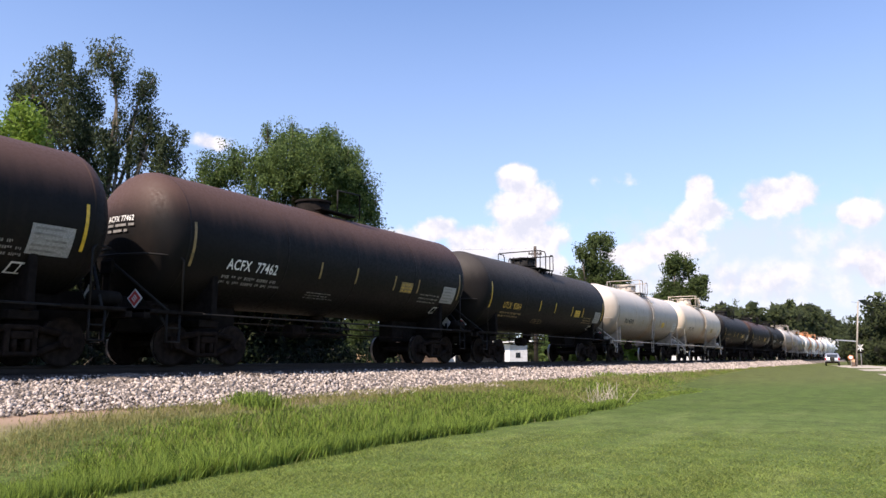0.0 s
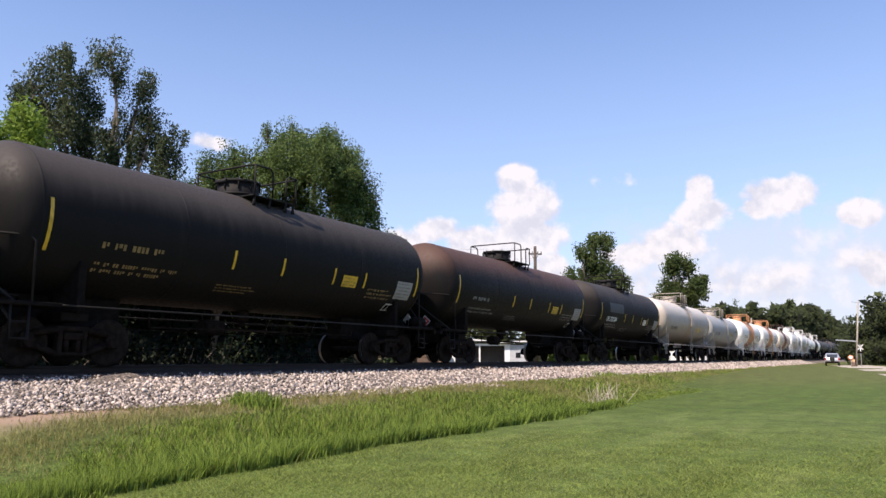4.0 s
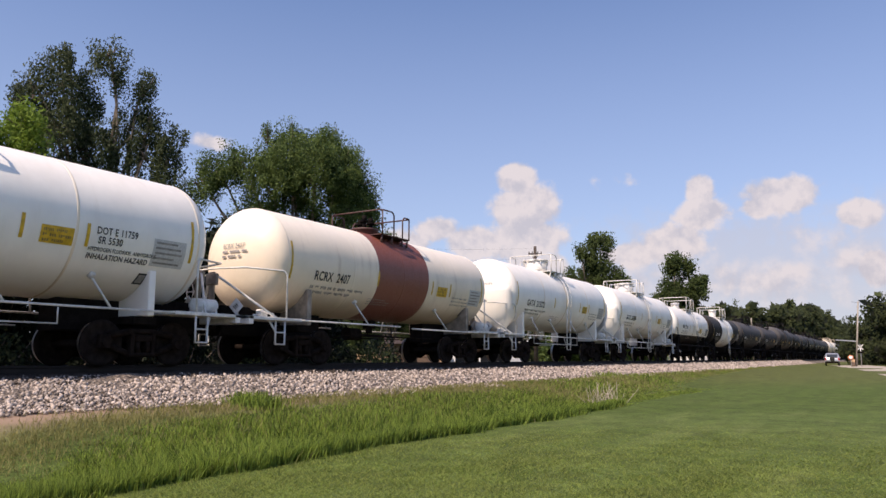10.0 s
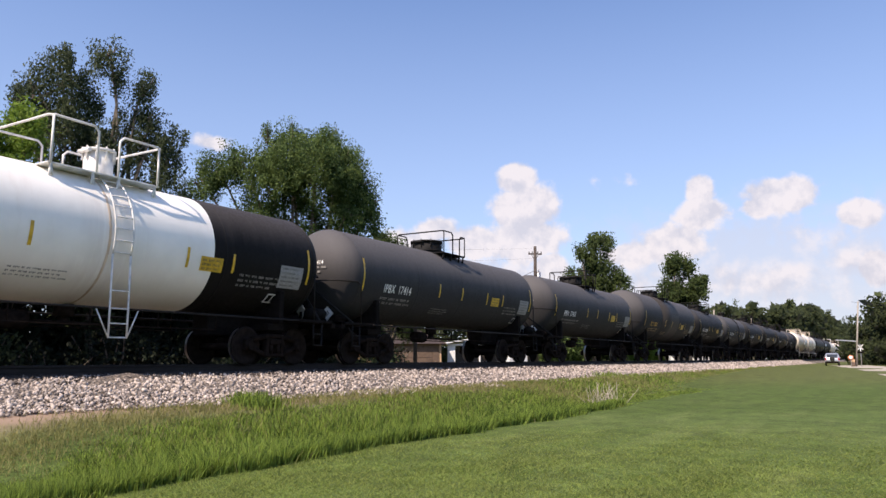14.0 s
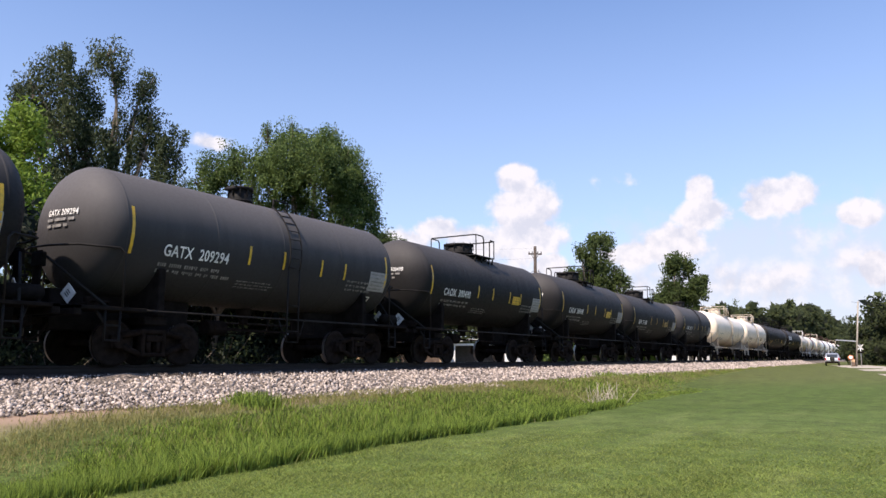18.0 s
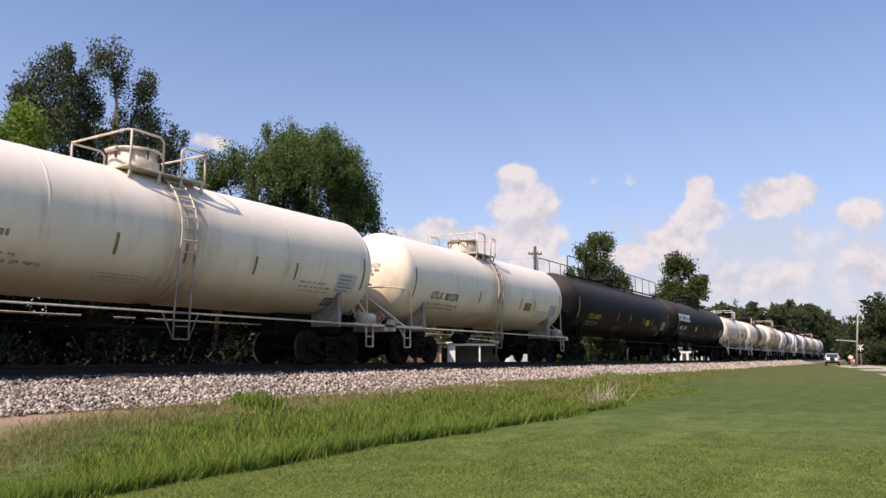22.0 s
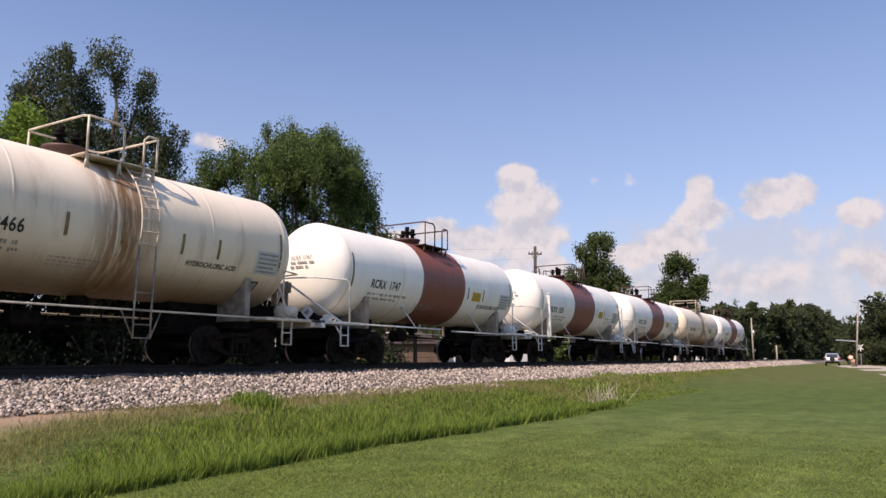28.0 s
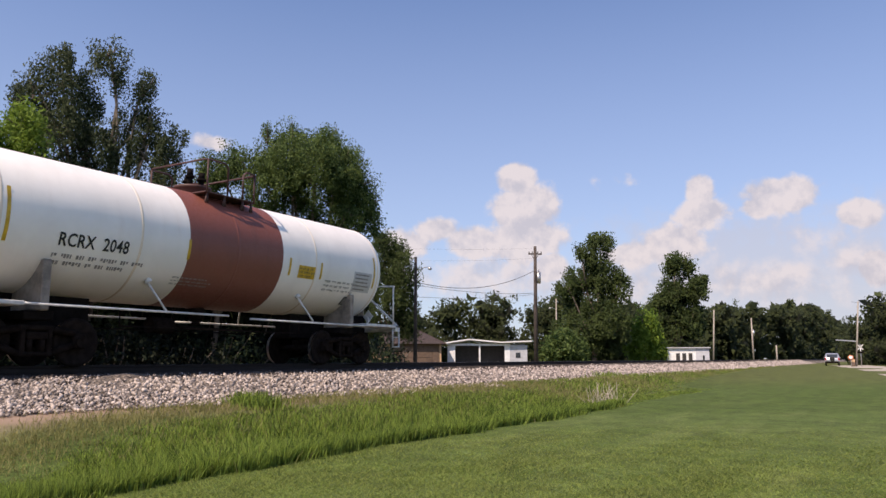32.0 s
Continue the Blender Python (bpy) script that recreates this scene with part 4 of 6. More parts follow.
        for y in (-1, 1):
            box(pb, p0, p1, *sorted((y * w, y * 0.6)), zp - 0.035, zp, 0.008)
            for x in (p0 + 0.1, g0 - 0.05, g1 + 0.05, p1 - 0.1):
                cyl(pb, (x, y * (w - 0.03), zp - 0.02), (x, y * (w - 0.12), zt - drop - 0.02), 0.03, n=6)
                cyl(pb, (x, y * (w - 0.03), zp - 0.02), (x + 0.1, y * (w - 0.12), zt - drop - 0.02), 0.02, n=6)
        if not long_walk:
            box(pb, p0, xd - 0.62, -0.6, 0.6, zp - 0.035, zp, 0.008) if p0 < xd - 0.7 else None
            box(pb, xd + 0.62, p1, -0.6, 0.6, zp - 0.035, zp, 0.008) if p1 > xd + 0.7 else None
        part("platform", pb, fit_m if band_paint != "orange" else "pipe_orange", car)
        if long_walk:
            for y in (-1, 1):
                rb = bmesh.new()
                for q0, q1 in ((p0, mid - 0.5), (mid + 0.3, p1)):
                    tube(rb, [(q0, y * w, zp), (q0, y * w, zp + 0.85), (q0 + 0.12, y * w, zp + 0.93), (q1 - 0.12, y * w, zp + 0.93), (q1, y * w, zp + 0.85), (q1, y * w, zp)], 0.024, 6)
                    for k in range(1, 5):
                        x = q0 + (q1 - q0) * k / 5
                        tube(rb, [(x, y * w, zp), (x, y * w, zp + 0.93)], 0.02, 6)
                part("platform_rail", rb, fit_m, car)
        else:
            # two hoops, each round one end of the platform, open at the ladder
            for s, ga, pa, hh in ((1, g0, p0, rail_h), (-1, g1, p1, rail_h - 0.08)):
                rb = bmesh.new()
                t_ = zp + hh
                c_ = -s * 0.1
                half = [(ga, w, zp), (ga, w, t_ - 0.1), (ga + c_, w, t_), (pa - c_, w, t_), (pa, w - 0.1, t_)]
                tube(rb, half + [(x, -y, z) for x, y, z in half[::-1]], 0.024, 7)
                for y in (-1, 1):
                    tube(rb, [(pa - c_ * 0.6, y * w, zp - 0.03), (pa - c_ * 0.6, y * w, t_)], 0.024, 6)
                part("platform_rail", rb, fit_m, car)
    elif rail is None:
        gb = bmesh.new()
        tube(gb, [(xd + 0.75, -0.5, zt - 0.1), (xd + 0.75, -0.5, zt + 0.16), (xd + 1.3, -0.5, zt + 0.16), (xd + 1.3, -0.5, zt - 0.1)], 0.02, 6)
        part("grab_iron", gb, fit_m, car)
    else:
        pb = bmesh.new()
        box(pb, p0, p1, -0.75, -0.45, zt - 0.02, zt + 0.03, 0.008)
        part("platform", pb, "steel_black", car)
        rb = bmesh.new()
        tube(rb, [(xd + 0.3, -0.7, zt), (xd + 0.3, -0.7, zt + 0.7), (xd + 1.4, -0.7, zt + 0.75), (xd + 1.4, -0.7, zt)], 0.024, 6)
        part("platform_rail", rb, "pipe_black", car)
    if ladder:
        la, lb_ = mid + lad, mid + lad + 0.42
        for y in (-1, 1):
            lb = bmesh.new()
            for x in (la, lb_):
                pts = []
                for k in range(11):
                    a = radians(58 - 74 * k / 10)
                    pts.append((x, y * (rad + 0.1) * math.cos(a), zc + (rad + 0.1) * math.sin(a)))
                tube(lb, pts, 0.021, 6)
            ld = part("ladder", lb, fit_m, car)
            rung = mesh_from("rung", cyl(bmesh.new(), (0, 0, 0), (0.42, 0, 0), 0.015, n=5), fit_m)
            for k in range(8):
                a = radians(52 - 9.5 * k)
                part("rung", rung, None, ld, at=pose(la, y * (rad + 0.1) * math.cos(a), zc + (rad + 0.1) * math.sin(a)))
            if y > 0:
                continue
            sb = bmesh.new()
            for x, dx in ((la, -0.28), (lb_, 0.28)):
                tube(sb, [(x, *((y * (rad + 0.1) * math.cos(radians(-16)), zc + (rad + 0.1) * math.sin(radians(-16))))), (x, y * 1.46, 1.1), (x, y * 1.46, 0.55)], 0.021, 6)
                if fit_m != "pipe_dusty":
                    cyl(sb, (x, y * 1.46, 0.55), (x + dx, y * 1.42, 1.14), 0.016, n=5)
            for z in (1.5, 1.14, 0.84, 0.56):
                cyl(sb, (la, y * 1.46, z), (lb_, y * 1.46, z), 0.017, n=5)
            part("ladder_foot", sb, "pipe_white" if band_paint == "white" else "pipe_black" if lower else "saddle" if fit_m == "pipe_cream" else fit_m, car)
    # markings on the near side
    iw = "ink_dull" if ink in ("ink_white",) else "dull_yellow" if ink == "ink_yellow" else "ink_yellow" if ink == "ink_yellow" else "ink_grey"
    u0 = l + word_frac * ln
    if word:
        wb = bmesh.new()
        word_mesh(wb, word.replace(" ", "  "), u0, word_v, word_h, rad, zc)
        part("lettering", wb, ink, car, "stencilled reporting mark and number")
        hb = bmesh.new()
        vs, fs = glyphs(word)
        pts = []
        for x, y, _ in vs:
            yy, zz = 0.26 - x * 0.135 * 0.8, 0.16 * rad + y * 0.135
            q = math.sqrt(max(0.0, 1 - (yy * yy + zz * zz) / (rad * rad)))
            pts.append(hb.verts.new((l - hd * q - 0.03, yy, zc + zz)))
        for f in fs:
            hb.faces.new([pts[i] for i in f])
        part("end_lettering", hb, "ink_grey" if ink == "ink_black" else ink, car)
        eb = bmesh.new()
        for row, bars in enumerate(((0.2, 0.34, 0.16), (0.14, 0.28, 0.1))):
            y1 = 0.26
            for w in bars:
                q4 = []
                for yy, zz in ((y1, 0.16 * rad - 0.12 - row * 0.13), (y1 - w, 0.16 * rad - 0.12 - row * 0.13), (y1 - w, 0.16 * rad - 0.06 - row * 0.13), (y1, 0.16 * rad - 0.06 - row * 0.13)):
                    q4.append(eb.verts.new((l - hd * math.sqrt(1 - (yy * yy + zz * zz) / (rad * rad)) - 0.03, yy, zc + zz)))
                eb.faces.new(q4)
                y1 -= w + 0.07
        tagged(part("end_weight_text", eb, iw, car), kind="stuff")
    else:
        wb = bmesh.new()
        text_bars(wb, u0, 0.05, 1.8, 1, rad, zc, 0.13, 0.1, seed)
        part("lettering", wb, iw, car)
    tb = bmesh.new()
    text_bars(tb, u0 - 0.05, word_v - 0.25, 2.1, 2, rad, zc, 0.085, 0.07, seed + 1)
    tagged(part("weight_text", tb, iw, car), kind="stuff")
    tb = bmesh.new()
    text_bars(tb, l + 0.35 * ln, -0.5, 1.2, 3, rad, zc, 0.04, 0.05, seed + 2)
    tagged(part("small_print", tb, iw, car), kind="stuff")
    for text, fr, v, hh in notice:
        wb = bmesh.new()
        word_mesh(wb, text, l + fr * ln, v, hh, rad, zc)
        part("notice", wb, ink, car)
    if not notice:
        tb = bmesh.new()
        text_bars(tb, l + 0.79 * ln, -0.12, 1.3, 3, rad, zc, 0.06, 0.07, seed + 3)
        tagged(part("hazard_text", tb, iw, car), kind="stuff")
    for k, (fr, hh, vv) in enumerate(((0.012, 1.02, -0.1), (0.37, 0.46, 0.02), (0.5, 0.46, 0.02), (0.66, 0.46, -0.02), (0.77, 0.46, -0.02), (0.985, 0.95, -0.08))):
        if band and band[0] < fr < band[1] and fr == 0.5:
            continue
        yb = bmesh.new()
        patch(yb, l + fr * ln - 0.036, l + fr * ln + 0.036, vv - 0.05, vv - 0.05 + hh, rad, zc, 0.009, 0, 0, 5)
        part("reflector_tape", yb, tape, car)
    if sticker:
        yb = bmesh.new()
        patch(yb, l + sticker_at * ln, l + sticker_at * ln + 0.66, -0.1, 0.24, rad, zc, 0.008)
        text_bars(yb, l + sticker_at * ln + 0.05, 0.13, 0.55, 3, rad, zc, 0.055, 0.045, seed + 5, 1)
        part("warning_sticker", yb, [sticker, "dull_yellow" if sticker != "dull_yellow" else "ink_yellow"], car)
    gb = bmesh.new()
    patch(gb, l + 0.9 * ln, l + 0.9 * ln + 0.85, -0.3, 0.3, rad, zc, 0.008)
    for k in range(5):
        patch(gb, l + 0.9 * ln + 0.06, l + 0.9 * ln + 0.06 + rn.uniform(0.5, 0.72), -0.24 + k * 0.11, -0.24 + k * 0.11 + 0.045, rad, zc, 0.011, 1, n=1)
    part("data_panel", gb, ["panel" if dark else "panel_lite", "ink_dull" if dark else "ink_grey"], car)
    gb = bmesh.new()
    patch(gb, l + 0.885 * ln, l + 0.885 * ln + 0.42, -0.8, -0.5, rad, zc, 0.008, 0, 0.04)
    patch(gb, l + 0.885 * ln + 0.04, l + 0.885 * ln + 0.2, -0.76, -0.54, rad, zc, 0.011, 1, 0.03)
    patch(gb, l + 0.885 * ln + 0.23, l + 0.885 * ln + 0.38, -0.76, -0.54, rad, zc, 0.011, 1, 0.03)
    part("inspection_label", gb, ["placard" if dark else "ink_black", "steel_black" if dark else "ink_grey"], car)
    if extra:
        extra(car, l, ln, rad, zc)
    return car


def grey_patch(car, l, ln, rad, zc):
    b = bmesh.new()
    patch(b, l + 0.13 * ln, l + 0.34 * ln, 0.42, 0.95, rad, zc, 0.007, n=5)
    part("painted_out_patch", b, "patch", car, "dark grey painted-out patch")


def dark_middle(car, l, ln, rad, zc):
    bm = revolve(bmesh.new(), [(l + 0.3 * ln, rad), (l + 0.3 * ln, rad + 0.006), (l + 0.63 * ln, rad + 0.006), (l + 0.63 * ln, rad)], 56)
    bmesh.ops.translate(bm, verts=bm.verts[:], vec=(0, 0, zc))
    part("repainted_section", bm, "black", car, "fresh black repainted middle section")


def block_logo(car, l, ln, rad, zc):
    """A row of plain white shapes where the owner's mark stands."""
    b = bmesh.new()
    u, h, v = l + 0.015 * ln, 0.52, 0.55
    for k in range(6):
        x = u + k * 0.57
        patch(b, x, x + 0.5, v, v + 0.16, rad, zc, 0.009, 0, n=1)
        patch(b, x, x + 0.5, v + h - 0.16, v + h, rad, zc, 0.009, 0, n=1)
        patch(b, x, x + 0.17, v + 0.16, v + h - 0.16, rad, zc, 0.009, 0, n=2)
        if k % 3 != 2:
            patch(b, x + 0.34, x + 0.5, v + 0.16, v + h - 0.16, rad, zc, 0.009, 0, n=2)
    part("owner_mark", b, "ink_white", car, "bold white block mark")


def graffiti_scrawl(car, l, ln, rad, zc):
    rn = random.Random(9)
    b = bmesh.new()
    for k in range(46):
        x, y = l + (0.07 + 0.36 * rn.random()) * ln, rn.uniform(-0.75, -0.15)
        patch(b, x, x + rn.uniform(0.05, 0.3), y, y + rn.uniform(0.03, 0.2), rad, zc, 0.009, 0, rn.uniform(-0.15, 0.15), n=1)
    part("scribble", b, "ink_grey", car, "worn grey spray scribble")


def corner_boxes(car, l, ln, rad, zc):
    for x in (l + 0.55, l + ln - 0.1):
        b = box(bmesh.new(), x, x + 0.16, -1.58, -1.4, 1.1, 3.0, 0.015)
        cyl(b, (x + 0.02, -1.5, 3.0), (x + 0.02, -1.5, 3.12), 0.03, n=6)
        part("corner_box", b, "pipe_white", car, "upright white steel box at the car's corner")


ACIDS = (("DOT E 11759", 0.785, 0.22, 0.15), ("SR 5530", 0.79, 0.03, 0.15), ("HYDROGEN FLUORIDE, ANHYDROUS", 0.775, -0.13, 0.085), ("INHALATION HAZARD", 0.775, -0.3, 0.125))
W, B, C, G = "pipe_white", "pipe_black", "pipe_cream", "pipe_dusty"
BLK = "sooty black tank car with white stencils on black trucks"
ACID = "white tank car with a red-brown band round the manway"
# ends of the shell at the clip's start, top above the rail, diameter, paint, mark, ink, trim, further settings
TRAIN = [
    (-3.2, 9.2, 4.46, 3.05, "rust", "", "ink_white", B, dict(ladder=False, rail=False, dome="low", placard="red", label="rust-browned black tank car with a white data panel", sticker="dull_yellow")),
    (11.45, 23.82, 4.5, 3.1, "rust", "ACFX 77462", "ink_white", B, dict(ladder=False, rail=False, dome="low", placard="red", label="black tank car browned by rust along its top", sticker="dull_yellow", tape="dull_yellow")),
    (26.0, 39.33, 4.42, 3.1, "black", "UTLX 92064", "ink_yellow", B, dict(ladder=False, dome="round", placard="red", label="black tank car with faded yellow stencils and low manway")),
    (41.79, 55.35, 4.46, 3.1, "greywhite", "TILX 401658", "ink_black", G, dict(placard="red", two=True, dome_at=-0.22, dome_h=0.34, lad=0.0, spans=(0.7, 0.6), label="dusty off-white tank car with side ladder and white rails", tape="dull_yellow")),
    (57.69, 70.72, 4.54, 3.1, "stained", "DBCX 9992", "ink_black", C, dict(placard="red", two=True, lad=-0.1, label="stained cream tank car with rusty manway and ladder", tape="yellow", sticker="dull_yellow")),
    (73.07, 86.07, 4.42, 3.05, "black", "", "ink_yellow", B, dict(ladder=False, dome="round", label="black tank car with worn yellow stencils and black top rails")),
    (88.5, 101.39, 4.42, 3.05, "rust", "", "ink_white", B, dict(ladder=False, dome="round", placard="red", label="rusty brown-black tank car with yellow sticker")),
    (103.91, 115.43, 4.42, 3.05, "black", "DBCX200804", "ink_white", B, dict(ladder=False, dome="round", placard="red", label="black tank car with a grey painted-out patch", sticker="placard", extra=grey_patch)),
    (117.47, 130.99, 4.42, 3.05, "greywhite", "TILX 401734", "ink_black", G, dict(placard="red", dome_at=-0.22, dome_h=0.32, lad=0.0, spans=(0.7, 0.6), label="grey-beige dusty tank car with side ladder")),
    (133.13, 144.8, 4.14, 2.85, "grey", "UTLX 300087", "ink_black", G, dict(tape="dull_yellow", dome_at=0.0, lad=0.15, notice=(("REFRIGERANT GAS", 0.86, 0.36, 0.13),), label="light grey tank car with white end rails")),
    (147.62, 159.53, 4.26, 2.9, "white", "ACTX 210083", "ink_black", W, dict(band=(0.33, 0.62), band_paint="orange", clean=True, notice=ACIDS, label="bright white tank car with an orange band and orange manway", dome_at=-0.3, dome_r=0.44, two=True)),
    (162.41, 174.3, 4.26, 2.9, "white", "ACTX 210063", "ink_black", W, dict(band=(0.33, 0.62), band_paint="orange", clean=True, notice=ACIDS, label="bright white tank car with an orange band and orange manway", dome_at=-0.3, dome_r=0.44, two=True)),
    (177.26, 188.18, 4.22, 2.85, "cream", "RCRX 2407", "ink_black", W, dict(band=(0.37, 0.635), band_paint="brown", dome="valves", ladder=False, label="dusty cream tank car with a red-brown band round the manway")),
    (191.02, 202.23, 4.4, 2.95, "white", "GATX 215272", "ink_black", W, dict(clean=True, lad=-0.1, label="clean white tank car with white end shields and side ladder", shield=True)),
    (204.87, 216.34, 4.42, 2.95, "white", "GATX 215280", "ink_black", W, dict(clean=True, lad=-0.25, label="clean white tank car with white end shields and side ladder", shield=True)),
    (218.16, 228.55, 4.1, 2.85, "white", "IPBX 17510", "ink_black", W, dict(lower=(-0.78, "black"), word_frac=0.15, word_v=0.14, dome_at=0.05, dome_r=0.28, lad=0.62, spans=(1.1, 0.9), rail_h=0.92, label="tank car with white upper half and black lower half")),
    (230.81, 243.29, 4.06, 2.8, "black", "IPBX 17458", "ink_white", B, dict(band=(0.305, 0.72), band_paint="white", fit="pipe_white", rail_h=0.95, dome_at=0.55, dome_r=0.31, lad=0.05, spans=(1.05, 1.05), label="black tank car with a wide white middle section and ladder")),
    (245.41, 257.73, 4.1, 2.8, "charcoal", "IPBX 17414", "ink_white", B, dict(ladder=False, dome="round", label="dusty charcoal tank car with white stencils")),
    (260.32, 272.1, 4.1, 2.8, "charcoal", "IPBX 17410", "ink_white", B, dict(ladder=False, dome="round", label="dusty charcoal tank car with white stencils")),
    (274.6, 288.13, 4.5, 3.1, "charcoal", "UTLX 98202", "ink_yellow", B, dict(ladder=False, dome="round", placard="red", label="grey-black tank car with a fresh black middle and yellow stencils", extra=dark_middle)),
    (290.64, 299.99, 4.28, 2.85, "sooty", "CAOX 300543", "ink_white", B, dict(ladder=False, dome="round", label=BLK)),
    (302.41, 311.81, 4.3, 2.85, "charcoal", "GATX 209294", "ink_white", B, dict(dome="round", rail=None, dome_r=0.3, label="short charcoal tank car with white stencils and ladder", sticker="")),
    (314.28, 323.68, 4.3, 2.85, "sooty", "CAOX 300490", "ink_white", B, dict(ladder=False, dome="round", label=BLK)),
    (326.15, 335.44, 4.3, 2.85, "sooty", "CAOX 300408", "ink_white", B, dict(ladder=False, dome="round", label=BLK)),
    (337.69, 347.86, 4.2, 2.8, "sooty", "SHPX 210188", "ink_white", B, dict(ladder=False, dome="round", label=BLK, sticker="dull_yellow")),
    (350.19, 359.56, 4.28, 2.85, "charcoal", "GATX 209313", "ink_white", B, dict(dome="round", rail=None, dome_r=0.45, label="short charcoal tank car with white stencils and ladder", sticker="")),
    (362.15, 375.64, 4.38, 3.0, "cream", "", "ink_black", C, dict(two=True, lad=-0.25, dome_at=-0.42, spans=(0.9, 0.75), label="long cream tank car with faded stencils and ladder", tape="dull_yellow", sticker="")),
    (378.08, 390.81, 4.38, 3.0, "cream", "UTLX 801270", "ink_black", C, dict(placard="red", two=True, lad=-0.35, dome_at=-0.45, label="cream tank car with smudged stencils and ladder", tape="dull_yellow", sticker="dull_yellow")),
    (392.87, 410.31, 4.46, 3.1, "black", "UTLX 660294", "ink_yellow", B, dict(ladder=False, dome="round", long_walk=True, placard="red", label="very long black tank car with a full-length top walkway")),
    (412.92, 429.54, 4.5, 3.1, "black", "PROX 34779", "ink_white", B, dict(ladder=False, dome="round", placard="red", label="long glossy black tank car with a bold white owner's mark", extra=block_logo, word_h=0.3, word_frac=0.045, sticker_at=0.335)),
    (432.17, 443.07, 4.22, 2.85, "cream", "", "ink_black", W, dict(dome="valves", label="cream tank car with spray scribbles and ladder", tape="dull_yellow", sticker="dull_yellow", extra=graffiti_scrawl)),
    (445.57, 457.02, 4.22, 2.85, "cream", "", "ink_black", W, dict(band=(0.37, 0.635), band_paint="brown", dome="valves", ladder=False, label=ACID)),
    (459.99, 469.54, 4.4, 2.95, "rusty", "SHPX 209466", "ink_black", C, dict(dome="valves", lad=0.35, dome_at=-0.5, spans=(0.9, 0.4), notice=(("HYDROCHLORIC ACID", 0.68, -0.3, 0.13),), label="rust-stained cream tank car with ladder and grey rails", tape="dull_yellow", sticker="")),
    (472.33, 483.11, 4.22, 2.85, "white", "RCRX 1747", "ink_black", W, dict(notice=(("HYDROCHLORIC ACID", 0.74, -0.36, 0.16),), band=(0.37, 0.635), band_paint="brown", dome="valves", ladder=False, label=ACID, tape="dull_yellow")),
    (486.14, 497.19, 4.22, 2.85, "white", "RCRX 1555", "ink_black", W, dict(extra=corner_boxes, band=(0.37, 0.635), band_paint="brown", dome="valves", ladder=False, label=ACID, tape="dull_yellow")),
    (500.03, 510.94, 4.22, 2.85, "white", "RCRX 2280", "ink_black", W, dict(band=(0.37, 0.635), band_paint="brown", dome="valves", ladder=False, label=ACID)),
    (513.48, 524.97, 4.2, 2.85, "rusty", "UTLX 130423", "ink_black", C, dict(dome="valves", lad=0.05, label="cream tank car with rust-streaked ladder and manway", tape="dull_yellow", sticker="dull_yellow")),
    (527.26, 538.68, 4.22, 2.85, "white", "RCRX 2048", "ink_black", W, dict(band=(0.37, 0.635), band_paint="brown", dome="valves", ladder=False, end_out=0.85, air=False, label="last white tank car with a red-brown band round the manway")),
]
for i, (L, R, top, dia, paint, word, ink, trim, more) in enumerate(TRAIN):
    lo = (TRAIN[i - 1][1] + L) / 2 if i else L - 1.25
    hi = (R + TRAIN[i + 1][0]) / 2 if i + 1 < len(TRAIN) else R + 1.25
    tank_car(L - 0.25, R - 0.3, lo - 0.28, hi - 0.28, top, dia, paint, word, ink, trim, seed=i * 7 + 1, **more)


# ---- plants ----
def leaf_arrays(rng, centres, radii, per, size, tall=1.5):
    """Leaves as small bent-free quads in clumps round the centres."""
    n = len(centres) * per
    c = np.repeat(centres, per, 0) + np.clip(rng.normal(size=(n, 3)), -1.5, 1.5) * np.repeat(radii, per)[:, None] * np.array([1, 1, tall]) * 0.5
    a, b = rng.normal(size=(n, 3)), rng.normal(size=(n, 3))
    a[:, 2] = np.abs(a[:, 2]) * tall
    a /= np.linalg.norm(a, axis=1)[:, None]
    b -= a * (a * b).sum(1)[:, None]
    b /= np.linalg.norm(b, axis=1)[:, None]
    s = size * (0.6 + 0.8 * rng.random(n))[:, None]
    a, b = a * s, b * s * 0.45
    v = np.stack([c - a * 0.5, c + b * 0.5, c + a * 0.5, c - b * 0.5], 1)
    return v.reshape(-1, 3), np.arange(n * 4).reshape(-1, 4)


def clump_spots(rng, lobes, total):
    """Clump centres spread over the shells of the crown's lobes (x, y, z, rx, ry, rz)."""
    w = np.array([(l[3] * l[4] + l[4] * l[5] + l[3] * l[5]) for l in lobes])
    out = []
    for l, k in zip(lobes, np.maximum(4, (w / w.sum() * total)).astype(int)):
        d = rng.normal(size=(k, 3))
        d /= np.linalg.norm(d, axis=1)[:, None]
        rr = (0.35 + 0.65 * rng.random(k) ** 0.45)[:, None]
        out.append(np.array(l[:3]) + d * rr * np.array(l[3:6]))
    return np.concatenate(out)


def limb(bm, p, q, r0, r1, rng, n=4):
    """A slightly crooked tapered limb."""
    p, q = Vector(p), Vector(q)
    last = p
    for k in range(1, n + 1):
        t = k / n
        nx = p.lerp(q, t) + Vector(rng.normal(size=3) * (p - q).length * 0.025 * (t < 1))
        cyl(bm, last, nx, r0 + (r1 - r0) * (k - 1) / n, r0 + (r1 - r0) * t, n=7, caps=False)
        last = nx


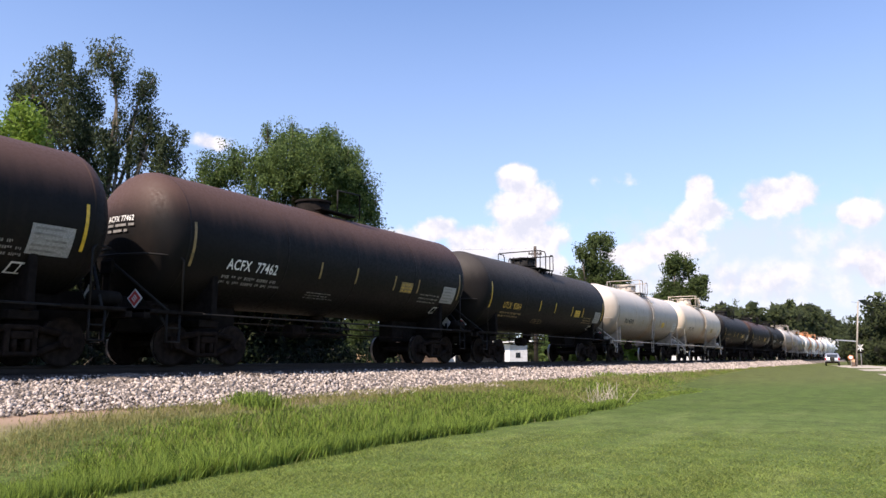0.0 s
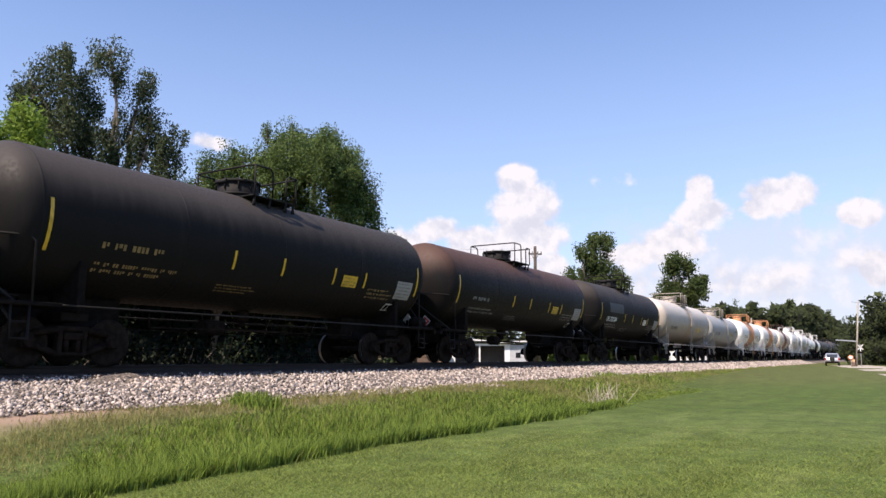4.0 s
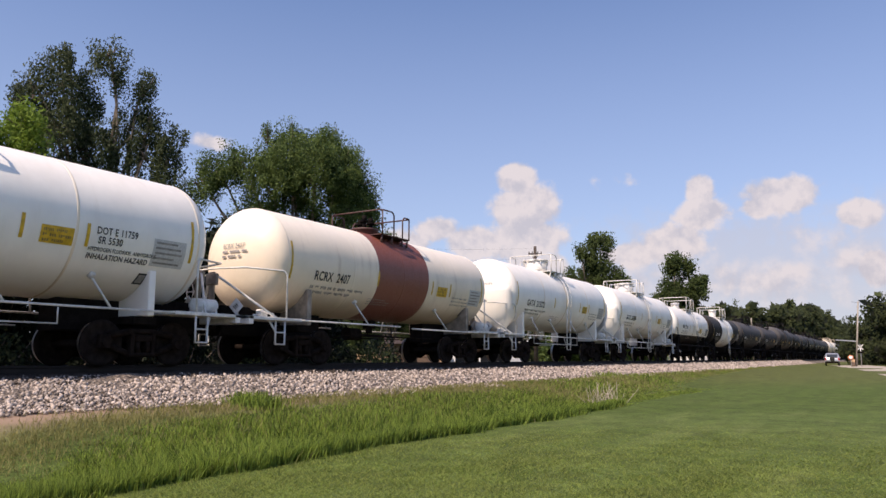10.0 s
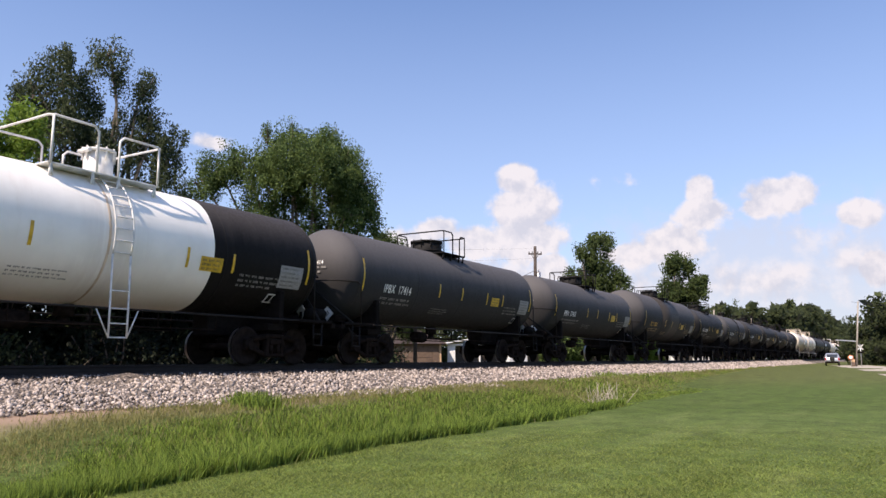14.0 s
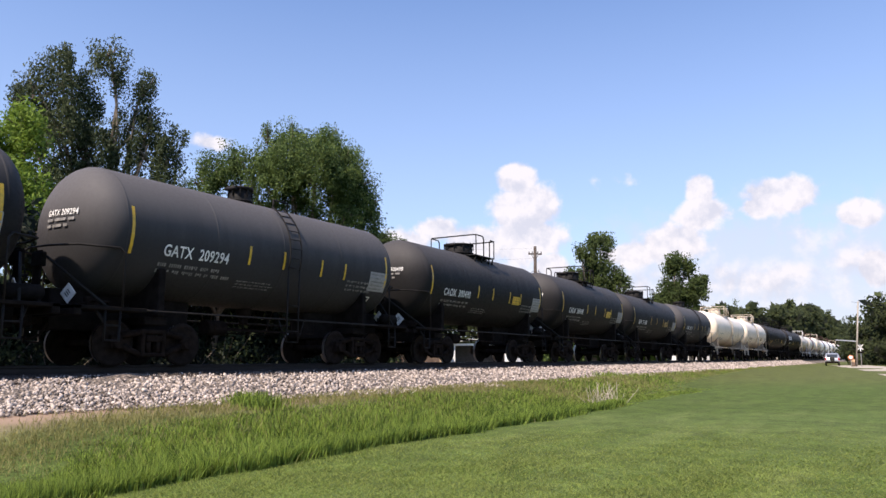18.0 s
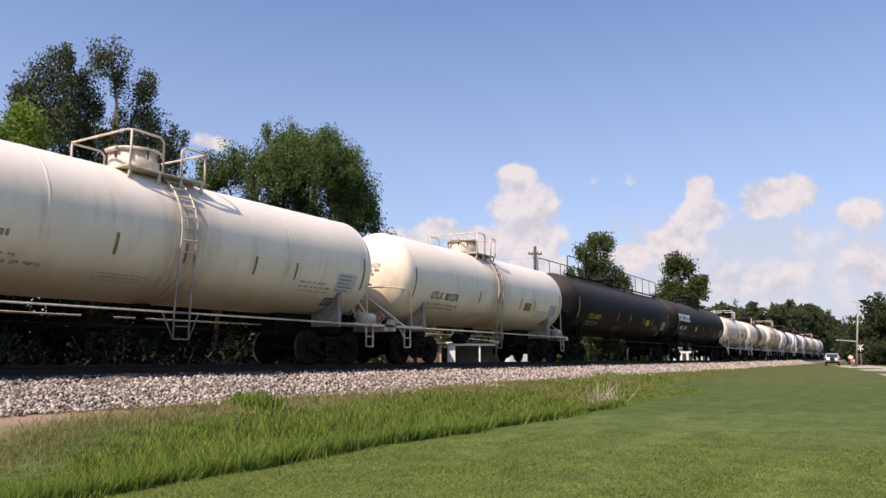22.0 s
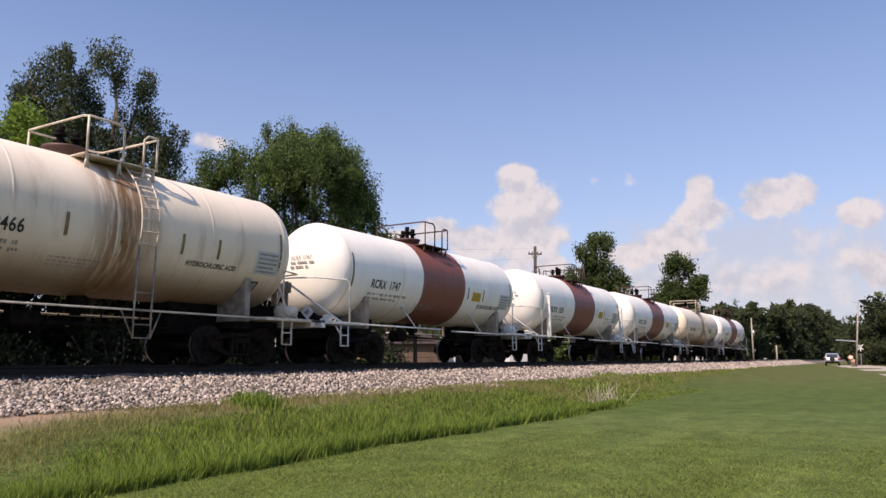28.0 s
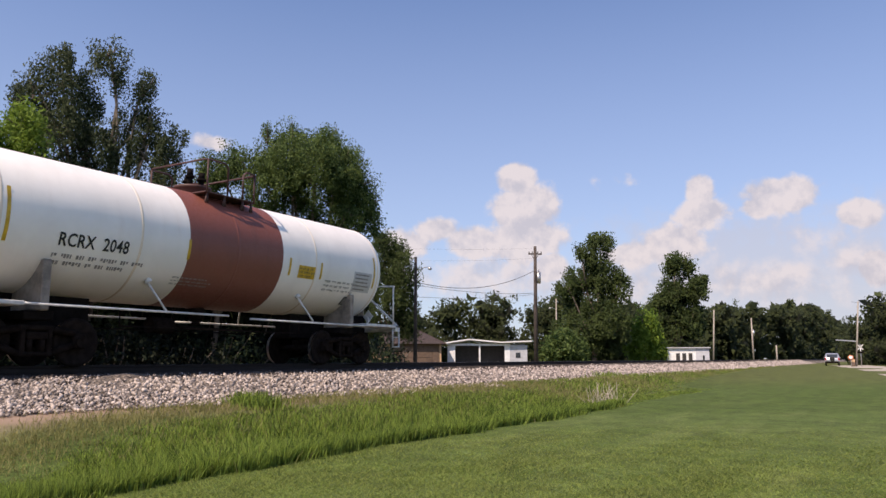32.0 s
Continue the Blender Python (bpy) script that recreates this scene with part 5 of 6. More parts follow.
def tree(x, y, lobes, clumps, per, size, mat, label, seed, trunk_r=0.28, spread=0.55, tall=1.5, limbs=True):
    """Lobes are given relative to the trunk's foot."""
    rng = np.random.default_rng(seed)
    z0 = ground_z(x, y)
    t = tagged(new("tree"), label, "tree")
    t.matrix_basis = pose(x, y, z0)
    bm = bmesh.new()
    main = max(lobes, key=lambda l: l[2] + l[5])
    fork = min(l[2] for l in lobes) * 0.7
    limb(bm, (0, 0, -0.2), (main[0] * 0.3, main[1] * 0.3, max(1.0, fork)), trunk_r, trunk_r * 0.75, rng)
    if limbs:
        for l in lobes:
            limb(bm, (main[0] * 0.3, main[1] * 0.3, max(1.0, fork)), (l[0], l[1], l[2] + l[5] * 0.45), trunk_r * 0.5, 0.04, rng)
            for k in range(3):
                d = rng.normal(size=3) * 0.5
                limb(bm, (l[0], l[1], l[2] - l[5] * 0.2), (l[0] + d[0] * l[3], l[1] + d[1] * l[4], l[2] + abs(d[2]) * l[5]), trunk_r * 0.25, 0.02, rng, 2)
    part("trunk", bm, "bark", t)
    sp = clump_spots(rng, lobes, clumps)
    v, f = leaf_arrays(rng, sp, spread * (0.6 + 0.8 * rng.random(len(sp))), per, size, tall)
    part("crown", raw_mesh("crown", v, f, mat), None, t)
    return t


def seen_tree(x, y, lobes, clumps, per, size, mat, label, seed, trunk_r=0.28, spread=0.5, tall=1.6, limbs=True):
    """Lobes as (metres to the right of the trunk, height above the lawn, half width, half height)."""
    rng = np.random.default_rng(seed + 500)
    az, g = math.atan2(y, x), ground_z(x, y)
    out = []
    for u, z, ru, rz in lobes:
        v = rng.uniform(-0.5, 0.5) * ru
        z, ru, rz = z - 0.22, ru * 0.93, rz * 0.92
        out.append((u * math.sin(az) + v * math.cos(az), -u * math.cos(az) + v * math.sin(az), z - g, ru, ru, rz))
    return tree(x, y, out, clumps, per, size, mat, label, seed, trunk_r, spread, tall, limbs)


seen_tree(20.6, 29.5, [(-4.27, 12.8, 0.45, 0.7), (-3.61, 13.1, 0.89, 1.2), (-2.61, 13.9, 1.1, 1.4), (-1.97, 12.9, 1.35, 1.7), (-2.81, 11.3, 1.8, 1.7), (-1.51, 10.8, 1.4, 1.7), (-0.74, 15.5, 0.85, 0.85), (-0.41, 14.2, 0.3, 0.6),
                       (0.84, 14.1, 0.75, 0.85), (0.55, 13.0, 0.55, 0.7), (1.18, 12.6, 0.75, 0.85), (2.22, 11.6, 0.6, 1.1), (2.01, 10.7, 0.7, 0.9), (1.12, 10.9, 0.95, 1.2), (-0.11, 11.4, 1.0, 1.4),
                       (-2.4, 8.4, 2.3, 2.2), (0.4, 8.4, 2.0, 2.0), (2.2, 8.6, 1.3, 1.8), (-0.5, 5.6, 3.0, 2.2), (2.6, 5.6, 1.8, 2.0)],
          470, 230, 0.13, "leaf_dark", "tall ragged dark green tree with sparse upright tufts", 11, 0.3, 0.42, 1.8)
seen_tree(15.3, 26.9, [(-0.54, 10.2, 0.96, 0.75), (-0.89, 9.4, 0.8, 0.75), (-1.5, 9.8, 0.6, 0.8), (-0.42, 9.2, 0.96, 0.9), (-0.9, 7.2, 1.8, 1.6), (0.4, 6.0, 1.6, 1.6), (-2.6, 6.8, 1.8, 1.8)], 200, 130, 0.16, "leaf_lite", "small bright yellow-green leafy tree", 12, 0.2, 0.45, 1.2)
seen_tree(34.6, 30.3, [(-0.06, 12.9, 3.5, 2.7), (-2.78, 15.0, 0.92, 1.0), (-1.21, 15.3, 0.85, 0.9), (0.58, 15.2, 0.92, 0.95), (2.22, 14.2, 1.0, 1.15), (3.09, 12.7, 0.85, 1.3), (3.46, 11.5, 0.64, 0.8), (-4.44, 13.6, 1.28, 1.0),
                       (-5.77, 13.0, 1.4, 1.2), (-6.66, 12.0, 1.07, 1.2), (-2.45, 12.1, 2.56, 2.1), (2.36, 10.6, 1.64, 1.4), (1.29, 11.5, 2.1, 2.1), (-3.5, 8.6, 3.0, 2.4), (0.6, 8.2, 3.0, 2.4), (-0.8, 5.2, 3.6, 2.4), (2.6, 7.4, 1.6, 1.8), (3.6, 10.6, 0.8, 1.3), (0.4, 13.6, 2.0, 1.6), (-1.4, 13.2, 1.8, 1.6)],
          860, 190, 0.15, "leaf", "broad dense green tree with upright shoots", 13, 0.35, 0.52, 1.55)
seen_tree(45.2, 31.3, [(-0.92, 10.1, 1.1, 0.7), (0.13, 9.5, 1.0, 0.9), (0.57, 7.9, 1.1, 1.3), (-0.05, 6.2, 1.4, 1.5), (0.8, 4.6, 1.1, 1.5), (-0.57, 8.3, 1.1, 1.4), (-2.5, 6.2, 1.4, 2.0), (-2.0, 4.0, 1.6, 2.0)], 300, 120, 0.19, "leaf_mid", "rounded green tree beside a lamp pole", 14, 0.2, 0.5)
seen_tree(75.3, 27.1, [(1.13, 13.9, 1.7, 0.95), (-0.96, 13.0, 0.8, 0.8), (0.49, 11.9, 1.7, 1.3), (1.49, 10.4, 1.95, 1.6), (-1.27, 10.2, 1.6, 1.2), (2.89, 8.9, 1.1, 1.6), (-0.1, 7.8, 3.0, 2.7), (-2.6, 8.8, 1.1, 1.1), (-0.77, 4.6, 3.6, 3.2), (1.83, 4.6, 2.4, 3.0)],
          560, 84, 0.28, "leaf_mid", "tall uneven green tree with full skirts", 15, 0.3, 0.6, 1.2)
seen_tree(92.3, 22.6, [(0.41, 13.4, 1.4, 0.95), (1.36, 12.6, 1.0, 1.0), (-0.37, 12.1, 0.85, 1.1), (2.73, 11.1, 1.0, 1.0), (1.44, 9.9, 2.0, 1.6), (3.11, 9.6, 0.85, 0.7), (-0.69, 9.4, 1.6, 1.9), (-1.76, 7.5, 1.8, 2.6), (0.65, 7.0, 2.5, 3.0), (-1.43, 4.4, 2.6, 3.0), (1.45, 5.8, 2.0, 1.7)],
          500, 80, 0.31, "leaf_mid", "leaning green tree with a notched top", 16, 0.3, 0.65, 1.2)
for x, y, h, w, k in ((83.0, 23.8, 6.8, 1.9, "leaf_lite"), (70.5, 28.5, 4.2, 2.0, "leaf"), (99.0, 27.0, 6.4, 3.0, "leaf")):
    tree(x, y, [(0, 0, h * 0.6, w * 0.8, w * 0.8, h * 0.36), (0.5 * w, -0.4 * w, h * 0.4, w * 0.6, w * 0.6, h * 0.3), (-0.5 * w, 0.4 * w, h * 0.42, w * 0.6, w * 0.6, h * 0.32)], 130, 50, 0.36, k,
         "bushy green tree beyond the track" if k == "leaf" else "light green bushy tree beyond the track", int(x * 10), 0.16, 0.6)


def far_wood(name, label, path, height, depth, clumps, per, size, mat, seed, gap=2.3):
    """A stand of trees too far off to count, along a line."""
    rng = np.random.default_rng(seed)
    cs, rs, hearts = [], [], []
    seg = [math.dist(a[:2], b[:2]) for a, b in zip(path, path[1:])]
    for (a, b), s in zip(zip(path, path[1:]), seg):
        k = max(3, int(s / gap))
        for i in range(k):
            t = (i + rng.random()) / k
            x, y = a[0] + (b[0] - a[0]) * t + rng.normal() * depth * 0.35, a[1] + (b[1] - a[1]) * t + rng.normal() * depth * 0.35
            h = (a[2] + (b[2] - a[2]) * t) * rng.uniform(0.78, 1.06)
            z0 = ground_z(x, y)
            lobes = [(x + rng.normal() * 1.2, y + rng.normal() * 1.2, z0 + h * q, 3.2 * (1.15 - q * 0.6), 3.2 * (1.15 - q * 0.6), h * 0.2) for q in (0.22, 0.5, 0.72, 0.84)]
            c = clump_spots(rng, lobes, clumps)
            cs.append(c)
            rs.append(np.full(len(c), 0.95))
            heart = clump_spots(rng, [(*l[:3], l[3] * 0.55, l[4] * 0.55, l[5] * 0.8) for l in lobes], 26)
            hearts.append(heart)
    v, f = leaf_arrays(rng, np.concatenate(cs), np.concatenate(rs), per, size, 1.1)
    heart = np.concatenate(hearts)
    v2, f2 = leaf_arrays(rng, heart, np.full(len(heart), 0.8), 3, size * 2.8, 1.1)
    v, f = np.concatenate([v, v2]), np.concatenate([f, f2 + len(v)])
    tagged(new(name, raw_mesh(name, v, f, mat)), label, "woods", kind="stuff")


far_wood("far_woods", "hazy dark green woods across the field behind the houses", [(98, 74, 8.5), (106, 65.6, 9.0), (111, 64, 11.6), (116, 58.8, 12.2), (118, 54, 10.6), (116, 47, 12.4), (124, 42, 11.5), (139, 40, 12.0), (150, 38, 11.5)], 11, 4, 46, 20, 0.66, "leaf_far", 21, 1.45)
far_wood("far_woods", "dark green woods beyond the level crossing", [(150, 37, 11.5), (167, 34.5, 11.6), (182, 35, 13.4), (197, 34, 14.8), (210, 30, 15), (229, 26, 16.6), (290, 24.5, 19), (380, 25.5, 20.5), (480, 26, 20.5), (640, 30, 22)], 12, 3, 34, 15, 1.05, "leaf_far", 22, 2.9)
far_wood("far_woods", "dark green trees at the road beyond the lawn", [(152, 6.4, 4.5), (147, 4.6, 8.5), (140, 2.2, 10.5), (135, -2, 11), (125, -14, 11), (110, -30, 11), (90, -50, 11)], 9, 1.2, 56, 24, 0.62, "leaf_far", 23, 2.0)
far_wood("far_woods", "woods along the field behind the trees", [(-60, 70, 11), (0, 80, 11), (40, 72, 9), (70, 78, 8), (98, 74, 8.5)], 11, 6, 24, 10, 1.2, "leaf_far", 24, 3.6)


def hedge():
    """Rank bushes at the foot of the trees behind the rails."""
    rng = np.random.default_rng(31)
    for k in range(34):
        x = 3 + (k % 17) * 1.8 + rng.uniform(-0.5, 0.5)
        y = 23.0 + rng.uniform(-0.6, 0.8) + (3.0 if k > 16 else 0) + 0.16 * max(0, x - 30)
        h = rng.uniform(4.0, 5.4) if k > 16 else rng.uniform(1.5, 2.7)
        w = rng.uniform(1.3, 1.8)
        t = tagged(new("bush"), "shady dark green bush behind the railway track", "bush", "bushes behind the track")
        t.matrix_basis = pose(x, y, ground_z(x, y))
        lobes = [(0, 0, h * 0.45, w, w, h * 0.5), (w * 0.7, 0.2, h * 0.35, w * 0.8, w * 0.8, h * 0.4)]
        sp = clump_spots(rng, lobes, 60 if k < 17 else 100)
        v, f = leaf_arrays(rng, sp, np.full(len(sp), 0.5), 40 if k < 17 else 16, 0.19 if k < 17 else 0.42, 1.2)
        v[:, 2] = np.maximum(v[:, 2], 0.02)
        # most bushes get the leaves with shade painted in
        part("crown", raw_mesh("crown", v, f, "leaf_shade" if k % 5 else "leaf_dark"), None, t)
        bm = bmesh.new()
        for j in range(4):
            d = rng.normal(size=2) * 0.6
            limb(bm, (0, 0, 0), (d[0], d[1], h * 0.8), 0.05, 0.015, rng, 3)
        part("stem", bm, "bark", t)


hedge()


def added_shade_trees():
    """Low spreading trees, mostly unseen behind the train, added to roof the bushes behind the rails with shade."""
    rng = np.random.default_rng(77)
    for k, x in enumerate((-9.0, -3.5, 2.0, 7.0, 12.0, 17.0, 22.0, 27.0)):
        h = 6.6 - 0.05 * x
        lobes = [(rng.uniform(-2, 2), rng.uniform(-2.4, 1.4), h + rng.uniform(-1.2, 0), 2.3, 2.0, 0.9) for _ in range(5)]
        tree(x, 24.6 + 0.02 * x + rng.uniform(-0.4, 0.4), lobes, 90, 40, 0.4, "leaf_shade", "low spreading tree added to shade the bushes behind the railway track", 900 + k, 0.14, 0.7, 0.8)


added_shade_trees()


# ---- buildings, poles, van ----
def turned(name, label, cat, x, y, rz, z=None):
    e = tagged(new(name), label, cat)
    e.matrix_basis = pose(x, y, ground_z(x, y) if z is None else z, 0, 0, rz)
    return e


def white_house():
    """Local x runs along the front from the viewer's left, -y faces the track."""
    h = turned("house", "small white house with a shallow gabled porch roof and dark openings", "house", 61.9, 36.8, -62)
    part("back_wall", box(bmesh.new(), 0, 7.6, 4.0, 4.15, 0, 2.5), "siding_grey", h)
    part("side_wall", box(bmesh.new(), 0, 0.12, 0, 4.0, 0, 2.5), "siding", h)
    part("floor_slab", box(bmesh.new(), 0, 7.6, 0, 4.0, 0, 0.12), "siding_grey", h)
    part("inner_wall", box(bmesh.new(), 0.12, 5.6, 1.6, 1.7, 0.12, 2.4), "shade_in", h)
    part("corner_panel", box(bmesh.new(), 0, 0.75, -0.05, 0.05, 0, 2.4, 0.01), "siding", h)
    for x, w in ((3.0, 0.16), (5.45, 0.5)):
        part("porch_post", box(bmesh.new(), x, x + w, -0.06, 0.06, 0.1, 2.4, 0.01), "siding", h)
    part("parapet", box(bmesh.new(), 0.75, 5.45, -0.04, 0.04, 0.1, 0.55), "siding_grey", h)
    part("header_beam", box(bmesh.new(), 0, 6.0, -0.08, 0.06, 2.25, 2.45, 0.01), "siding", h)
    w1 = part("end_room", box(bmesh.new(), 5.95, 7.6, -0.02, 4.0, 0, 2.3, 0.01), "siding_grey", h)
    for k in range(8):
        part("siding_board", box(bmesh.new(), 5.95, 7.6, -0.035, -0.02, 0.05 + k * 0.28, 0.05 + k * 0.28 + 0.26), "siding_grey", w1)
    part("window_pane", box(bmesh.new(), 6.5, 6.95, -0.06, -0.035, 1.1, 1.6), "glass", h)
    bm = bmesh.new()
    for x0, z0, x1, z1 in ((-0.35, 2.42, 2.1, 2.78), (2.1, 2.78, 5.2, 2.5), (5.2, 2.5, 8.0, 2.62)):
        vs = [bm.verts.new(p) for p in ((x0, -0.5, z0), (x1, -0.5, z1), (x1, 4.4, z1), (x0, 4.4, z0), (x0, -0.5, z0 + 0.12), (x1, -0.5, z1 + 0.12), (x1, 4.4, z1 + 0.12), (x0, 4.4, z0 + 0.12))]
        for q in ((0, 1, 2, 3), (4, 5, 6, 7), (0, 1, 5, 4), (1, 2, 6, 5), (2, 3, 7, 6), (3, 0, 4, 7)):
            bm.faces.new([vs[i] for i in q])
    bmesh.ops.recalc_face_normals(bm, faces=bm.faces[:])
    part("roof", bm, "siding", h)


def brown_house():
    h = turned("house", "low tan house with a brown hipped shingle roof", "house", 52.6, 40.5, -58)
    part("wall", box(bmesh.new(), 0, 7.4, 0, 7, 0, 2.35), "tan", h)
    # right part of the front, painted darker for the wall's shade
    part("garage_front", box(bmesh.new(), 2.9, 7.2, -0.06, 0, 0.05, 2.3, 0.01), "garage", h)
    for k in range(4):
        part("garage_panel", box(bmesh.new(), 3.6, 6.6, -0.09, -0.06, 0.1 + k * 0.5, 0.56 + k * 0.5, 0.01), "garage", h)
    bm = bmesh.new()
    vs = [bm.verts.new(p) for p in ((-0.5, -0.5, 2.3), (7.9, -0.5, 2.3), (7.9, 7.5, 2.3), (-0.5, 7.5, 2.3), (2.6, 3.5, 3.9), (4.8, 3.5, 3.9))]
    for q in ((0, 1, 5, 4), (1, 2, 5), (2, 3, 4, 5), (3, 0, 4), (3, 2, 1, 0)):
        bm.faces.new([vs[i] for i in q])
    part("roof", bm, "roof", h)


def far_shed():
    h = turned("shed", "low white and grey shed beyond the railway track", "shed", 84.5, 21.7, -72)
    part("wall", box(bmesh.new(), 0, 2.9, 0, 2.4, 0, 2.5), "siding", h)
    part("side_wall", box(bmesh.new(), 2.9, 4.3, -0.03, 2.4, 0, 2.5), "siding_grey", h)
    for k in range(3):
        # dark plates on the wall stand for the shade in the openings
        part("opening", box(bmesh.new(), 0.8 + k * 0.66, 1.2 + k * 0.66, -0.04, 0.01, 0.2, 1.95), "shade_in", h)
    part("pane", box(bmesh.new(), 3.6, 3.8, -0.06, -0.03, 1.2, 1.7), "glass", h)
    part("roof", box(bmesh.new(), -0.15, 4.45, -0.25, 2.6, 2.5, 2.6), "siding_grey", h)


white_house(), brown_house(), far_shed()


def pole(x, y, h, label, r=0.16, mat="pole", lean=(0, 0), arm=None, gear=False, lamp=None):
    p = tagged(new("utility_pole"), label, "utility pole")
    p.matrix_basis = pose(x, y, ground_z(x, y) - 0.1, lean[0], lean[1], 0)
    bm = bmesh.new()
    cyl(bm, (0, 0, 0), (0, 0, h), r, r * 0.65, 12)
    part("shaft", bm, mat, p)
    if arm:
        ab = bmesh.new()
        d = Vector((0.55, -0.83, 0)) * arm
        box(ab, -arm, arm, -0.05, 0.05, h - 0.75, h - 0.63, 0.01)
        for k in (-0.9, -0.4, 0.4, 0.9):
            cyl(ab, (k * arm, 0, h - 0.63), (k * arm, 0, h - 0.45), 0.05, 0.03, 8)
        for s in (-1, 1):
            cyl(ab, (s * arm * 0.6, 0.06, h - 0.65), (0, 0.06, h - 1.3), 0.025, n=5)
        part("cross_arm", ab, mat, p, at=pose(0, 0, 0, 0, 0, -56))
    if gear:
        g = bmesh.new()
        cyl(g, (0.25, -0.2, h - 3.3), (0.25, -0.2, h - 2.3), 0.2, n=14)
        for k in (-0.08, 0.08):
            cyl(g, (0.25 + k, -0.2, h - 2.3), (0.25 + k, -0.2, h - 2.05), 0.04, n=6)
        part("transformer", g, "chrome", p)
    if lamp:
        lb = bmesh.new()
        ux, uy, z = lamp
        tube(lb, [(0, 0, z), (ux * 0.6, uy * 0.6, z + 0.3), (ux, uy, z + 0.32)], 0.025, 6)
        part("lamp_arm", lb, "chrome", p)
        hb = revolve(bmesh.new(), [(0.0, 0.04), (0.0, 0.08), (-0.14, 0.14), (-0.2, 0.1), (-0.22, 0.0)], 14, "Z")
        part("lamp_head", hb, "chrome", p, at=pose(ux, uy, z + 0.34))
    return p


pole(60.3, 26.9, 11.3, "tall weathered utility pole with crossarm and transformer", 0.2, "pole", (0, 1.2), 0.6, True)
pole(41.9, 27.4, 8.2, "wooden utility pole with a street lamp arm", 0.14, "pole", (0, 0), None, False, (0.6, -0.75, 7.2))
pole(97.0, 40.2, 9.4, "slim grey pole with a small lamp", 0.12, "pole_grey", (0, 2.2), None, False, (-0.5, 0.75, 7.8))
pole(127.5, 25.6, 9.3, "slim grey wooden pole at the wood's edge", 0.15, "pole_grey", (3.2, 0))
pole(148.3, 22.6, 8.9, "slim leaning grey pole with a box on it", 0.17, "pole_grey", (0, -1.5), None, True)
pole(168.7, 21.2, 4.2, "short grey post by the track", 0.2, "pole_grey")
side = pole(112.0, 4.6, 8.6, "grey wooden pole with side arm beside the crossing road", 0.13, "pole_grey", (5.0, 0))
part("side_arm", box(bmesh.new(), -0.05, 0.05, -0.1, 2.5, 3.3, 3.45, 0.01), "chrome", side)
pole(15.0, 45.0, 10.5, "wooden utility pole behind the trees", 0.16, "pole", (0, 0), 1.0)


def cable(a, b, sag, r=0.018, label="black overhead cable sagging between poles"):
    pts = []
    for k in range(17):
        t = k / 16
        p = Vector(a).lerp(Vector(b), t)
        p.z -= sag * 4 * t * (1 - t)
        pts.append(p)
    bm = bmesh.new()
    d = (Vector(b) - Vector(a)).normalized()
    u = d.cross(Vector((0, 0, 1))).normalized()
    w = u.cross(d)
    rings = [[bm.verts.new(p + (u * math.cos(k * 1.2566) + w * math.sin(k * 1.2566)) * r) for k in range(5)] for p in pts]
    for p, q in zip(rings, rings[1:]):
        for k in range(5):
            bm.faces.new((p[k], p[(k + 1) % 5], q[(k + 1) % 5], q[k])).smooth = True
    tagged(part("overhead_cable", bm, "wire"), label, "cable")


cable((41.9, 27.4, 6.6), (60.3, 26.9, 9.2), 0.9, 0.022)
cable((41.9, 27.4, 6.4), (60.3, 26.9, 7.2), 0.25, 0.016)
cable((41.9, 27.4, 5.6), (60.3, 26.9, 7.1), 0.2, 0.012)
cable((41.9, 27.4, 6.4), (56.0, 37.0, 4.0), 0.2, 0.014)
cable((15.0, 45.0, 10.2), (60.3, 26.9, 11.2), 1.2, 0.004)
cable((15.6, 44.6, 9.5), (60.3, 26.9, 10.3), 1.3, 0.004)
cable((60.3, 26.9, 7.2), (97.0, 40.2, 6.0), 0.6, 0.018)
cable((112.0, 4.6, 8.9), (122.0, -14.0, 8.6), 0.6, 0.02)


